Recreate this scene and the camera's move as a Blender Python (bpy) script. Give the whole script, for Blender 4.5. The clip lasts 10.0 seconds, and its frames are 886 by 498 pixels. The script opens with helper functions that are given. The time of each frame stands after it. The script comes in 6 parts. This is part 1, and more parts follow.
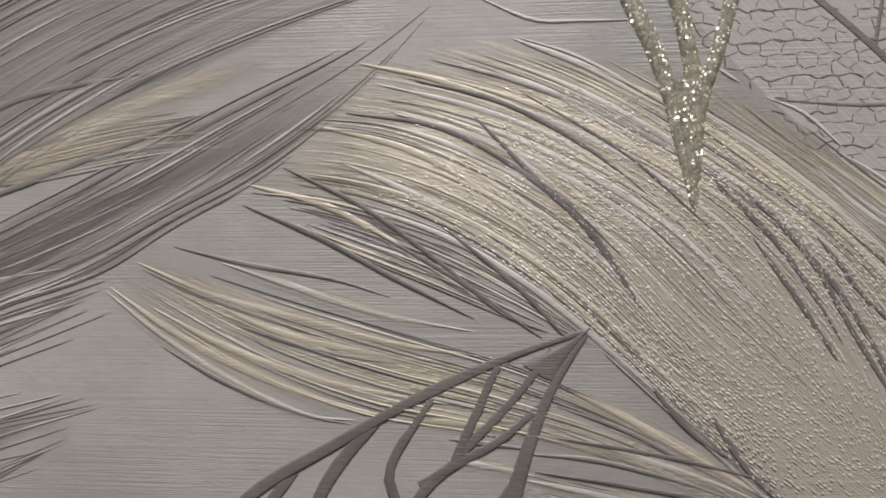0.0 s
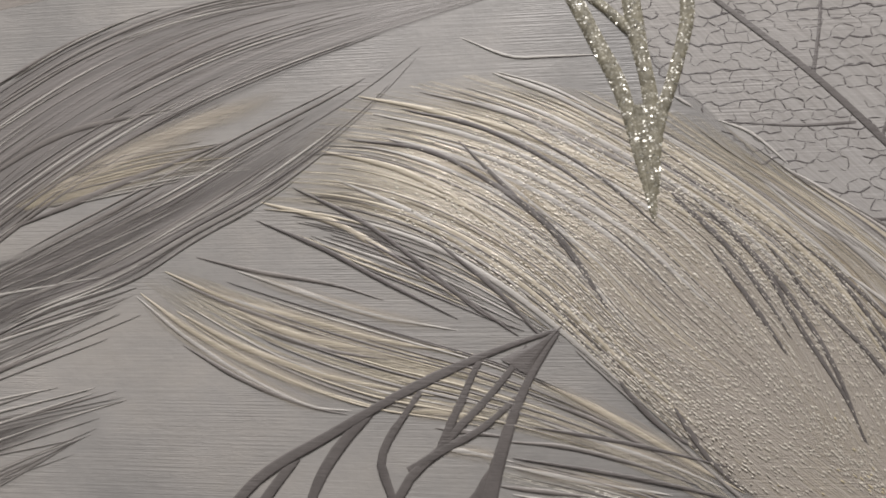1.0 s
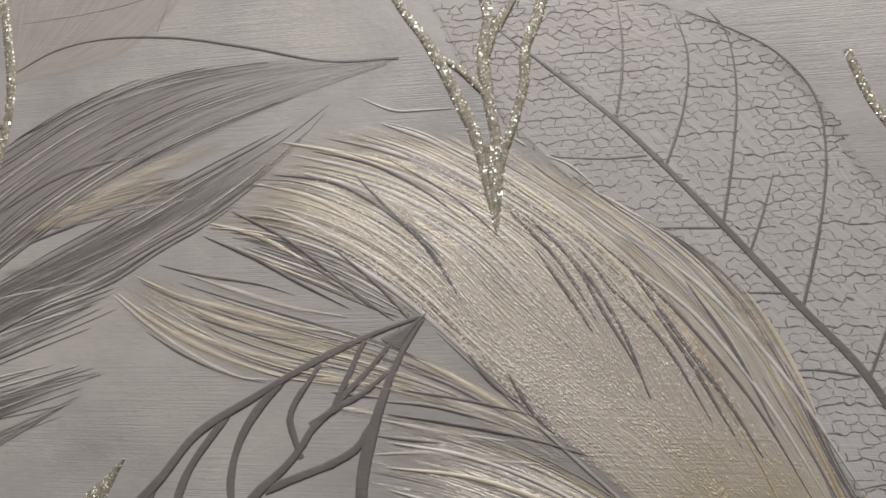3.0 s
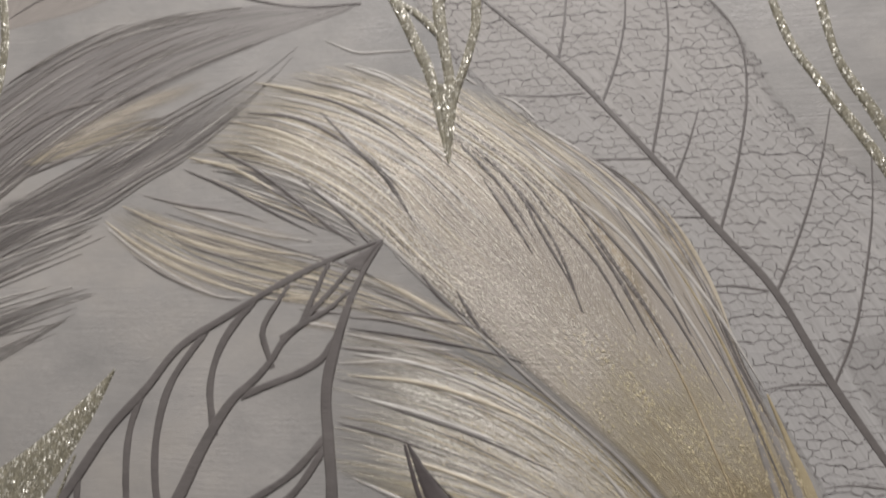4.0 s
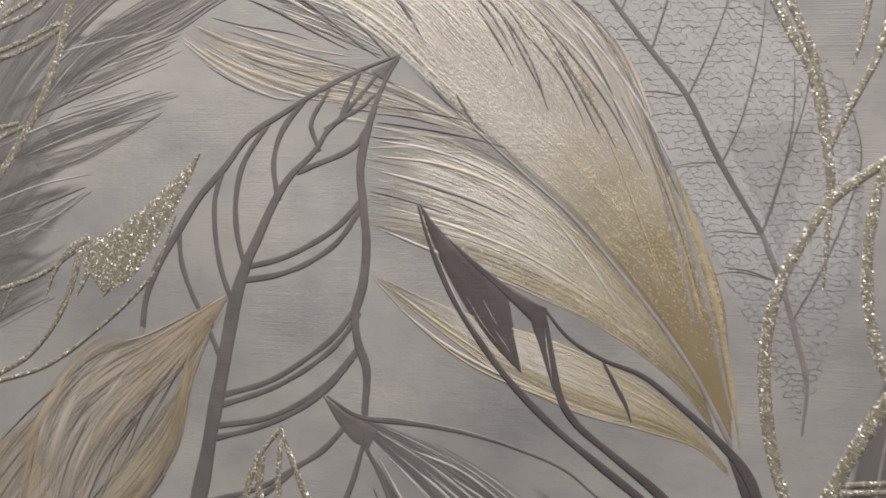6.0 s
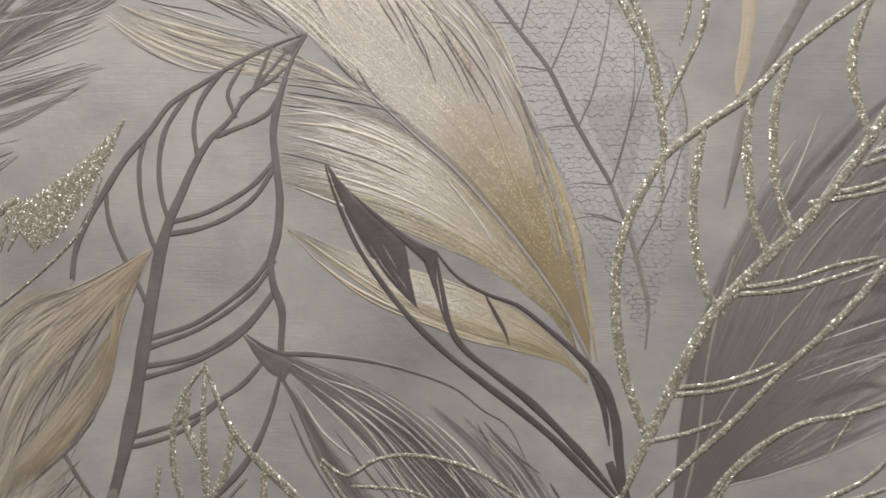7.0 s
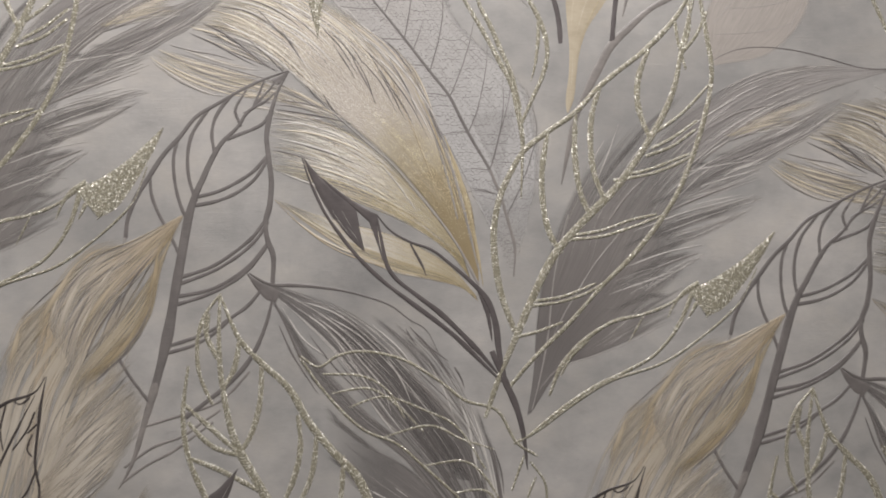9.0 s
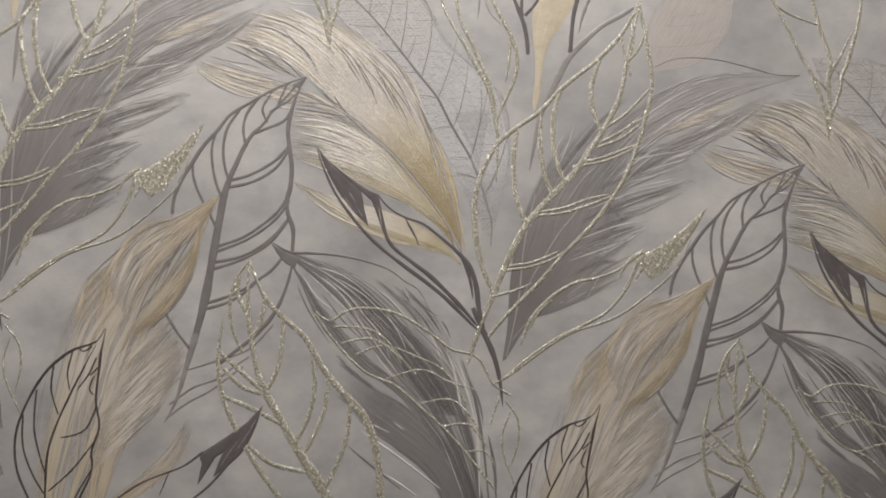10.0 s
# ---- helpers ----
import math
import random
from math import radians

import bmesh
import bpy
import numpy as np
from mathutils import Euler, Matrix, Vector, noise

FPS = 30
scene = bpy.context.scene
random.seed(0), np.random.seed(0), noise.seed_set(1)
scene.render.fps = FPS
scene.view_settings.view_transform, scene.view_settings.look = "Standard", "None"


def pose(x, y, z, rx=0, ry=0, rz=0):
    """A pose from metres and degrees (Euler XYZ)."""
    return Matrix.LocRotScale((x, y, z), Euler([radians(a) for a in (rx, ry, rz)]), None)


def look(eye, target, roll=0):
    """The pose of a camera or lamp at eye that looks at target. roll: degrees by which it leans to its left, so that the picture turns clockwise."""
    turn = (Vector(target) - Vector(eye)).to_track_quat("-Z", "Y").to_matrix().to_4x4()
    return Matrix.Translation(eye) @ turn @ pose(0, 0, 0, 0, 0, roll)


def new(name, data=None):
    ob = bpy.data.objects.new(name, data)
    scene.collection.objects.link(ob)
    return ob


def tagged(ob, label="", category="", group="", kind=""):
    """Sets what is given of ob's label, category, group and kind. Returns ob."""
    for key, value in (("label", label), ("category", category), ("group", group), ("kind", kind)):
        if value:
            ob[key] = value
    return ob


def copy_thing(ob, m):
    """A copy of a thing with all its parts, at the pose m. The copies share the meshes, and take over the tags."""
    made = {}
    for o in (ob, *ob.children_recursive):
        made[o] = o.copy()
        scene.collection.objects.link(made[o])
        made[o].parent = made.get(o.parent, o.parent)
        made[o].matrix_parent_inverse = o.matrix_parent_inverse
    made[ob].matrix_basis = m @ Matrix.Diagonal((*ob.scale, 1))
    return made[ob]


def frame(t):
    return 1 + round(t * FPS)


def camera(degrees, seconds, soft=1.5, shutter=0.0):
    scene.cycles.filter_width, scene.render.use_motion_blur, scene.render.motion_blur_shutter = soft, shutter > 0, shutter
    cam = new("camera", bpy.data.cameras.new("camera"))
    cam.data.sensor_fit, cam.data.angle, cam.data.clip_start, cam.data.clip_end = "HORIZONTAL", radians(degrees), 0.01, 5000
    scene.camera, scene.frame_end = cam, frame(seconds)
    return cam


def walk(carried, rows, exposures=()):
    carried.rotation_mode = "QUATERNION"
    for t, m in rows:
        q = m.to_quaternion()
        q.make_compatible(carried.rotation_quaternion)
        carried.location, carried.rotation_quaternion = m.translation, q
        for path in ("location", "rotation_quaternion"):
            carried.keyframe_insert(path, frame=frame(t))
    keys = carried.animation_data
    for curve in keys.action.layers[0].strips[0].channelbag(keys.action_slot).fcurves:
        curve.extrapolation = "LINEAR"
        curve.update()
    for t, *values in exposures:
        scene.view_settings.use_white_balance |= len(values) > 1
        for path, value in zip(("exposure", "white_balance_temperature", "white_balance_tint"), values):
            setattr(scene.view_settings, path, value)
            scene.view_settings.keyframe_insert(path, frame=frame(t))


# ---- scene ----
# A patterned, embossed wallpaper: the camera draws slowly back from it.
cam = camera(57.5, 10.0, soft=1.8, shutter=0.3)
walk(cam, [
    (0, pose(-0.0157, -0.1890, 1.5103, 92.43, -0.17, 5.36)),
    (0.5, pose(-0.0101, -0.2017, 1.5069, 94.25, -0.24, 7.07)),
    (1, pose(0.0009, -0.2095, 1.4943, 97.04, -0.33, 8.39)),
    (1.5, pose(0.0167, -0.2177, 1.4842, 98.87, -0.41, 9.22)),
    (2, pose(0.0349, -0.2350, 1.4746, 100.70, -0.49, 10.32)),
    (2.5, pose(0.0490, -0.2470, 1.4729, 101.16, -0.56, 11.00)),
    (2.7, pose(0.0532, -0.2534, 1.4718, 101.31, -0.60, 11.36)),
    (3.8, look((0.0773, -0.2795, 1.4560), (-0.1174, 0.6844, 1.6378), 0.52)),
    (4, look((0.0823, -0.2828, 1.4537), (-0.1221, 0.6855, 1.5971), 0.72)),
    (4.5, look((0.0887, -0.2893, 1.4493), (-0.1198, 0.6885, 1.4706), 0.97)),
    (5, look((0.0913, -0.3130, 1.4447), (-0.1294, 0.6617, 1.4074), 1.12)),
    (5.2, look((0.0878, -0.3290, 1.4425), (-0.1353, 0.6445, 1.3915), 1.11)),
    (6.3, look((0.1068, -0.4065, 1.4460), (-0.0533, 0.5731, 1.3241), 0.72)),
    (6.5, look((0.1105, -0.4179, 1.4465), (-0.0212, 0.5644, 1.3130), 0.59)),
    (7, look((0.1056, -0.4554, 1.4315), (0.0437, 0.5363, 1.3183), 0.64)),
    (7.5, pose(0.0972, -0.4977, 1.4380, 82.87, -0.54, 1.50)),
    (8, pose(0.0834, -0.5555, 1.4396, 82.60, -0.58, -0.58)),
    (8.5, pose(0.0990, -0.6154, 1.4397, 83.01, -0.48, -1.86)),
    (9, pose(0.1009, -0.6973, 1.4328, 83.10, -0.43, -2.38)),
    (9.5, pose(0.1023, -0.7771, 1.4311, 83.12, -0.44, -2.35)),
    (10, pose(0.1037, -0.8531, 1.4169, 83.58, -0.41, -2.52)),
], exposures=[(0.0, -0.59), (2.7, -0.57), (4.0, -0.57), (5.0, -0.39), (7.0, -0.16), (8.5, -0.12), (10.0, -0.02)])

# ---- light ----
world = bpy.data.worlds.new("world")
scene.world = world
world.use_nodes = True
world.node_tree.nodes["Background"].inputs[0].default_value = (0.9, 0.95, 1.0, 1)
world.node_tree.nodes["Background"].inputs[1].default_value = 0.05


def area_lamp(name, x, y, z, sx, sy, watts, colour, target):
    data = bpy.data.lights.new(name, "AREA")
    data.shape, data.size, data.size_y, data.energy, data.color = "RECTANGLE", sx, sy, watts, colour
    ob = new(name, data)
    ob.matrix_world = look((x, y, z), target)
    return tagged(ob, "unseen white lamp panel under the ceiling", "ceiling lamp")


area_lamp("ceiling_lamp", 0.05, -0.74, 2.52, 0.6, 0.6, 51, (1.0, 0.96, 0.945), (0.05, -0.80, 0))
# Second panel: an unseen fill lamp, added to even out the light on the wall.
area_lamp("ceiling_lamp", -0.5, -2.6, 2.52, 1.2, 0.6, 19, (1.0, 0.96, 0.945), (-0.5, -2.55, 0))

# ---- materials ----
RNG = random.Random(11)


class Tree:
    """A small writer of node trees."""

    def __init__(self, name):
        self.mat = bpy.data.materials.new(name)
        self.mat.use_nodes = True
        self.tree = self.mat.node_tree
        self.bsdf = self.tree.nodes["Principled BSDF"]
        self.out = self.tree.nodes["Material Output"]

    def node(self, kind, **values):
        n = self.tree.nodes.new(kind)
        for key, value in values.items():
            if key in ("operation", "feature", "data_type", "blend_type", "noise_dimensions", "voronoi_dimensions", "interpolation_type", "vector_type"):
                if key == "operation":
                    n.operation = value
                elif key == "feature":
                    n.feature = value
                elif key == "data_type":
                    n.data_type = value
                elif key == "blend_type":
                    n.blend_type = value
                elif key == "interpolation_type":
                    n.interpolation_type = value
                elif key == "vector_type":
                    n.vector_type = value
            else:
                n.inputs[key.replace("_", " ")].default_value = value
        return n

    def link(self, a, b):
        self.tree.links.new(a, b)

    def place(self, sx=1.0, sy=1.0, sz=1.0, uv=False):
        """Coordinates in metres of the thing itself (or its UV), scaled."""
        src = self.node("ShaderNodeTexCoord").outputs["UV" if uv else "Object"]
        m = self.node("ShaderNodeMapping")
        m.inputs["Scale"].default_value = (sx, sy, sz)
        self.link(src, m.inputs["Vector"])
        return m.outputs[0]

    def noise(self, at, scale, detail=3.0, rough=0.55):
        n = self.node("ShaderNodeTexNoise", Scale=scale, Detail=detail, Roughness=rough)
        self.link(at, n.inputs["Vector"])
        return n.outputs["Fac"]

    def ramp(self, fac, stops):
        n = self.node("ShaderNodeValToRGB")
        el = n.color_ramp.elements
        while len(el) < len(stops):
            el.new(0.5)
        for e, (p, c) in zip(el, stops):
            e.position, e.color = p, (*c, 1)
        self.link(fac, n.inputs[0])
        return n.outputs[0]

    def math(self, op, a, b=0.0):
        n = self.node("ShaderNodeMath", operation=op)
        for i, v in enumerate((a, b)):
            if isinstance(v, (int, float)):
                n.inputs[i].default_value = v
            else:
                self.link(v, n.inputs[i])
        return n.outputs[0]

    def remap(self, v, a, b, c, d):
        n = self.node("ShaderNodeMapRange", interpolation_type="SMOOTHSTEP")
        for i, k in ((1, a), (2, b), (3, c), (4, d)):
            n.inputs[i].default_value = k
        self.link(v, n.inputs[0])
        return n.outputs[0]

    def mix(self, fac, a, b, kind="MIX"):
        n = self.node("ShaderNodeMix", data_type="RGBA", blend_type=kind)
        for i, v in ((0, fac), (6, a), (7, b)):
            if isinstance(v, (int, float)):
                n.inputs[i].default_value = v
            elif isinstance(v, tuple):
                n.inputs[i].default_value = (*v, 1)
            else:
                self.link(v, n.inputs[i])
        return n.outputs[2]

    def bump(self, height, strength, distance, under=None):
        n = self.node("ShaderNodeBump", Strength=strength, Distance=distance)
        self.link(height, n.inputs["Height"])
        if under:
            self.link(under, n.inputs["Normal"])
        return n.outputs[0]

    def finish(self, colour, rough, metal=0.0, normal=None, coat=0.0):
        b = self.bsdf
        if isinstance(colour, tuple):
            b.inputs["Base Color"].default_value = (*colour, 1)
        else:
            self.link(colour, b.inputs["Base Color"])
        if isinstance(rough, (int, float)):
            b.inputs["Roughness"].default_value = rough
        else:
            self.link(rough, b.inputs["Roughness"])
        b.inputs["Metallic"].default_value = metal
        b.inputs["Coat Weight"].default_value = coat
        b.inputs["Coat Roughness"].default_value = 0.35
        if normal:
            self.link(normal, b.inputs["Normal"])
        return self.mat


def linen(t, strength, under=None):
    """Fine horizontal woven ribs, about a millimetre apart, broken along their length."""
    ribs = t.noise(t.place(22, 1, 2300), 1.0, 1.5, 0.5)
    slubs = t.noise(t.place(420, 1, 1900), 1.0, 1.0)
    worn = t.remap(t.noise(t.place(), 21.0, 3.0), 0.4, 0.6, 0.25, 1.0)
    return t.bump(t.math("MULTIPLY", t.math("ADD", ribs, t.math("MULTIPLY", slubs, 0.5)), worn), strength, 0.0008, under)


def paper_material():
    t = Tree("embossed_paper")
    wash = t.noise(t.place(), 5.0, 4.0, 0.6)
    cloud = t.noise(t.place(1, 1, 1.4), 17.0, 5.0, 0.65)
    base = t.ramp(wash, [(0.33, (0.196, 0.190, 0.183)), (0.50, (0.252, 0.243, 0.232)), (0.66, (0.318, 0.304, 0.290))])
    spots = t.ramp(cloud, [(0.34, (0.84, 0.85, 0.86)), (0.5, (1, 1, 1)), (0.66, (1.12, 1.1, 1.07))])
    colour = t.mix(1.0, base, spots, "MULTIPLY")
    grain = t.noise(t.place(150, 1, 1250), 1.0, 2.0)
    colour = t.mix(0.22, colour, t.ramp(grain, [(0.3, (0.8, 0.8, 0.8)), (0.7, (1.15, 1.15, 1.15))]), "MULTIPLY")
    normal = linen(t, 0.28, t.bump(t.noise(t.place(), 260.0, 3.0), 0.12, 0.001))
    rough = t.remap(t.noise(t.place(), 30.0), 0.3, 0.7, 0.42, 0.56)
    return t.finish(colour, rough, 0.0, normal)


def ink_material(name, dark, light, rough=0.5, metal=0.0, ribs=0.25, coat=0.0):
    """Raised printing ink, slightly uneven in tone, with the weave showing through."""
    t = Tree(name)
    tone = t.noise(t.place(), 55.0, 4.0, 0.6)
    fine = t.noise(t.place(90, 1, 700), 1.0, 2.0)
    both = t.math("ADD", t.math("MULTIPLY", tone, 0.65), t.math("MULTIPLY", fine, 0.35))
    colour = t.ramp(both, [(0.35, dark), (0.65, light)])
    normal = linen(t, ribs, t.bump(t.noise(t.place(), 900.0, 2.0), 0.15, 0.0006))
    return t.finish(colour, rough, metal, normal, coat)


def glitter_material(name, low, high, flake=1250.0):
    """Glitter in glue: a dull olive ground with scattered bright flakes, each tilted its own way. Part of the sparkle
    is painted: chosen flakes are near white.
    """
    t = Tree(name)
    v = t.node("ShaderNodeTexVoronoi", Scale=flake)
    t.link(t.place(), v.inputs["Vector"])
    sep = t.node("ShaderNodeSeparateColor")
    t.link(v.outputs["Color"], sep.inputs[0])
    chosen = t.remap(sep.outputs[1], 0.34, 0.40, 0.0, 1.0)
    clump = t.remap(t.noise(t.place(), 520.0, 1.0), 0.44, 0.56, 0.12, 1.0)
    spark = t.math("MULTIPLY", t.math("MULTIPLY", chosen, clump), t.remap(v.outputs["Distance"], 0.38, 0.58, 1.0, 0.0))
    tilt = t.node("ShaderNodeVectorMath", operation="SUBTRACT")
    t.link(v.outputs["Color"], tilt.inputs[0])
    tilt.inputs[1].default_value = (0.5, 0.5, 0.5)
    grown = t.node("ShaderNodeVectorMath", operation="SCALE")
    t.link(tilt.outputs[0], grown.inputs[0])
    t.link(t.math("ADD", t.math("MULTIPLY", spark, 0.9), 0.3), grown.inputs["Scale"])
    geo = t.node("ShaderNodeNewGeometry")
    add = t.node("ShaderNodeVectorMath", operation="ADD")
    t.link(geo.outputs["Normal"], add.inputs[0])
    t.link(grown.outputs[0], add.inputs[1])
    unit = t.node("ShaderNodeVectorMath", operation="NORMALIZE")
    t.link(add.outputs[0], unit.inputs[0])
    ground = t.ramp(t.noise(t.place(), 300.0, 3.0), [(0.35, tuple(0.82 * a for a in low)), (0.65, tuple(1.2 * a for a in low))])
    t.link(t.math("MULTIPLY", spark, 0.6), t.bsdf.inputs["Metallic"])
    return t.finish(t.mix(spark, ground, high), t.remap(spark, 0, 1, 0.6, 0.38), 0.0, unit.outputs[0])


def film_material(name, stops, tip=(0.75, 1.0), edge=(0.0, 0.1), streaks=60, opacity=1.0, rough=0.45, metal=0.0, pebble=0.0, lines=0.3, root=(0.0, 0.02), ends=0.5, gap=0.0):
    """A printed wash over a fan: colour runs along it, and its ends break up into streaks."""
    t = Tree(name)
    uv = t.node("ShaderNodeSeparateXYZ")
    t.link(t.node("ShaderNodeTexCoord").outputs["UV"], uv.inputs[0])
    s, v = uv.outputs[0], uv.outputs[1]
    streak = t.noise(t.place(2.2, streaks, 1, True), 1.0, 3.0, 0.6)
    fine = t.noise(t.place(7, streaks * 4, 1, True), 1.0, 2.0, 0.6)
    blot = t.noise(t.place(), 45.0, 3.0)
    off = t.math("MULTIPLY", t.math("SUBTRACT", streak, 0.5), ends)
    along = t.math("ADD", s, t.math("ADD", t.math("MULTIPLY", t.math("SUBTRACT", streak, 0.5), 0.35), t.math("MULTIPLY", t.math("SUBTRACT", blot, 0.5), 0.25)))
    colour = t.ramp(along, stops)
    colour = t.mix(0.4, colour, t.ramp(fine, [(0.32, (0.62, 0.60, 0.58)), (0.55, (1, 1, 1)), (0.72, (1.25, 1.24, 1.2))]), "MULTIPLY")
    a_tip = t.remap(t.math("ADD", s, off), tip[0], tip[1], 1.0, 0.0)
    a_root = t.remap(s, root[0], root[1], 0.0, 1.0)
    rim = t.math("MINIMUM", v, t.math("SUBTRACT", 1.0, v))
    a_rim = t.remap(t.math("ADD", rim, t.math("MULTIPLY", t.math("SUBTRACT", streak, 0.5), edge[1])), edge[0], edge[1] + 0.001, 0.0, 1.0)
    alpha = t.math("MULTIPLY", t.math("MULTIPLY", t.math("MULTIPLY", a_tip, a_rim), a_root), opacity)
    if gap:
        alpha = t.math("MULTIPLY", alpha, t.remap(streak, 0.42, 0.51, 1.0 - gap, 1.0))
    normal = t.bump(fine, lines, 0.0012, linen(t, 0.26))
    if pebble:
        cells = t.node("ShaderNodeTexVoronoi", Scale=1.0, feature="SMOOTH_F1")
        t.link(t.place(150, streaks * 1.6, 1, True), cells.inputs["Vector"])
        normal = t.bump(t.math("SUBTRACT", 1.0, cells.outputs["Distance"]), pebble, 0.0012, normal)
    t.link(alpha, t.bsdf.inputs["Alpha"])
    return t.finish(colour, rough, metal, normal)


PAPER = paper_material()
TAUPE = ink_material("taupe_ink", (0.09, 0.081, 0.078), (0.128, 0.116, 0.111), 0.46)
CHARCOAL = ink_material("charcoal_ink", (0.058, 0.050, 0.050), (0.085, 0.074, 0.073), 0.42)
BLACK = ink_material("black_brown_ink", (0.026, 0.021, 0.020), (0.05, 0.042, 0.04), 0.4)
GREY = ink_material("warm_grey_ink", (0.125, 0.115, 0.108), (0.19, 0.172, 0.16), 0.48)
MIDGREY = ink_material("mid_grey_ink", (0.18, 0.167, 0.157), (0.25, 0.235, 0.22), 0.48)
PALE = ink_material("pale_pearl_ink", (0.31, 0.295, 0.275), (0.41, 0.39, 0.365), 0.5, 0.0)
CREAM = ink_material("cream_pearl_ink", (0.325, 0.288, 0.222), (0.425, 0.38, 0.305), 0.46, 0.05)
GOLD = ink_material("gold_ink", (0.27, 0.225, 0.14), (0.40, 0.34, 0.225), 0.42, 0.2)
TAN = ink_material("tan_ink", (0.32, 0.275, 0.20), (0.42, 0.37, 0.285), 0.48)
OCHRE = ink_material("ochre_ink", (0.25, 0.20, 0.125), (0.34, 0.28, 0.19), 0.48)
DROP = ink_material("drop_ink", (0.27, 0.23, 0.165), (0.345, 0.30, 0.225), 0.5)
# Beads are paler than the vane: the embossing's glints are partly in this colour.
BEAD = ink_material("pearl_bead", (0.44, 0.41, 0.36), (0.54, 0.505, 0.445), 0.3, 0.2, 0.0)
GOLD_BEAD = ink_material("gold_bead", (0.46, 0.39, 0.245), (0.58, 0.51, 0.35), 0.3, 0.3, 0.0)
GLITTER = glitter_material("gold_glitter", (0.158, 0.145, 0.104), (0.96, 0.94, 0.86), 1500.0)
PLASTER = ink_material("grey_plaster", (0.46, 0.455, 0.45), (0.54, 0.535, 0.53), 0.8, 0, 0.0)
BOARDS = ink_material("floor_finish", (0.16, 0.145, 0.13), (0.22, 0.20, 0.18), 0.5, 0, 0.1)

# ---- shapes ----
RELIEF = 0.0004    # metres for each unit of height: the embossing is shallow
ANCHOR_Z = 1.5      # height of the skeleton leaf's tip
REPEAT = Vector((0.53, 0.0, -0.0860))    # from one repeat of the pattern to the next


def link_mesh(name, verts, faces, material, smooth=True, uvs=None):
    me = bpy.data.meshes.new(name)
    me.from_pydata([tuple(v) for v in verts], [], faces)
    me.materials.append(material)
    if smooth:
        me.polygons.foreach_set("use_smooth", [True] * len(me.polygons))
    if uvs is not None:
        layer = me.uv_layers.new(name="UVMap")
        idx = np.empty(len(me.loops), dtype=np.int32)
        me.loops.foreach_get("vertex_index", idx)
        layer.data.foreach_set("uv", np.asarray(uvs, dtype=np.float32)[idx].ravel())
    me.update()
    return new(name, me)


def spline(points, n):
    """n places along a smooth curve through a few points (cm on the wall)."""
    p = np.array(points, float)
    if len(p) == 2:
        return p[0] + np.linspace(0, 1, n)[:, None] * (p[1] - p[0])
    p = np.vstack([2 * p[0] - p[1], p, 2 * p[-1] - p[-2]])
    seg = np.sqrt(np.maximum(np.hypot(*np.diff(p, axis=0).T), 1e-6))
    knots = np.concatenate([[0], np.cumsum(seg)])
    u = np.linspace(knots[1], knots[-2], 8 * n)
    out = np.empty((len(u), 2))
    for k, x in enumerate(u):
        i = min(max(int(np.searchsorted(knots, x)) - 1, 1), len(p) - 3)
        t0, t1, t2, t3 = knots[i - 1:i + 3]
        a1 = (t1 - x) / (t1 - t0) * p[i - 1] + (x - t0) / (t1 - t0) * p[i]
        a2 = (t2 - x) / (t2 - t1) * p[i] + (x - t1) / (t2 - t1) * p[i + 1]
        a3 = (t3 - x) / (t3 - t2) * p[i + 1] + (x - t2) / (t3 - t2) * p[i + 2]
        b1 = (t2 - x) / (t2 - t0) * a1 + (x - t0) / (t2 - t0) * a2
        b2 = (t3 - x) / (t3 - t1) * a2 + (x - t1) / (t3 - t1) * a3
        out[k] = (t2 - x) / (t2 - t1) * b1 + (x - t1) / (t2 - t1) * b2
    run = np.concatenate([[0], np.cumsum(np.hypot(*np.diff(out, axis=0).T))])
    at = np.linspace(0, run[-1], n)
    return np.stack([np.interp(at, run, out[:, 0]), np.interp(at, run, out[:, 1])], 1)


ROUND = ((-1.0, -0.35), (-0.82, 0.62), (-0.3, 1.0), (0.3, 1.0), (0.82, 0.62), (1.0, -0.35))
FLAT = ((-1.0, -0.35), (-0.93, 0.78), (-0.62, 1.0), (0.62, 1.0), (0.93, 0.78), (1.0, -0.35))


def ridge(line, widths, height, origin, wobble=0.0, rng=None, flat=False):
    """A raised, rounded stroke along a line. widths and height in mm; it sinks into the wall at its sides."""
    n = len(line)
    w = np.interp(np.linspace(0, 1, n), np.linspace(0, 1, len(widths)), widths) * 0.05
    if wobble and rng:
        ph = rng.uniform(0, 50)
        w = w * (1 + wobble * np.array([noise.noise((ph, 9.0 * k / n, 0)) for k in range(n)]) * 2)
    tang = np.gradient(line, axis=0)
    tang /= np.maximum(np.hypot(tang[:, 0], tang[:, 1]), 1e-9)[:, None]
    side = np.stack([-tang[:, 1], tang[:, 0]], 1)
    prof = FLAT if flat else ROUND
    verts, faces, m = [], [], len(prof)
    for k in range(n):
        rise = height * min(1.0, 0.82 + 0.18 * w[k] / (max(widths) * 0.05 + 1e-9)) * (0.35 if k in (0, n - 1) else 1.0)
        for off, up in prof:
            q = line[k] + side[k] * off * max(w[k], 0.002)
            verts.append((q[0] * 0.01 - origin[0], -(rise * up if up > 0 else -0.6) * RELIEF, ANCHOR_Z + q[1] * 0.01 - origin[2]))
    for k in range(n - 1):
        for j in range(m - 1):
            a = k * m + j
            faces.append((a, a + 1, a + m + 1, a + m))
    return verts, faces


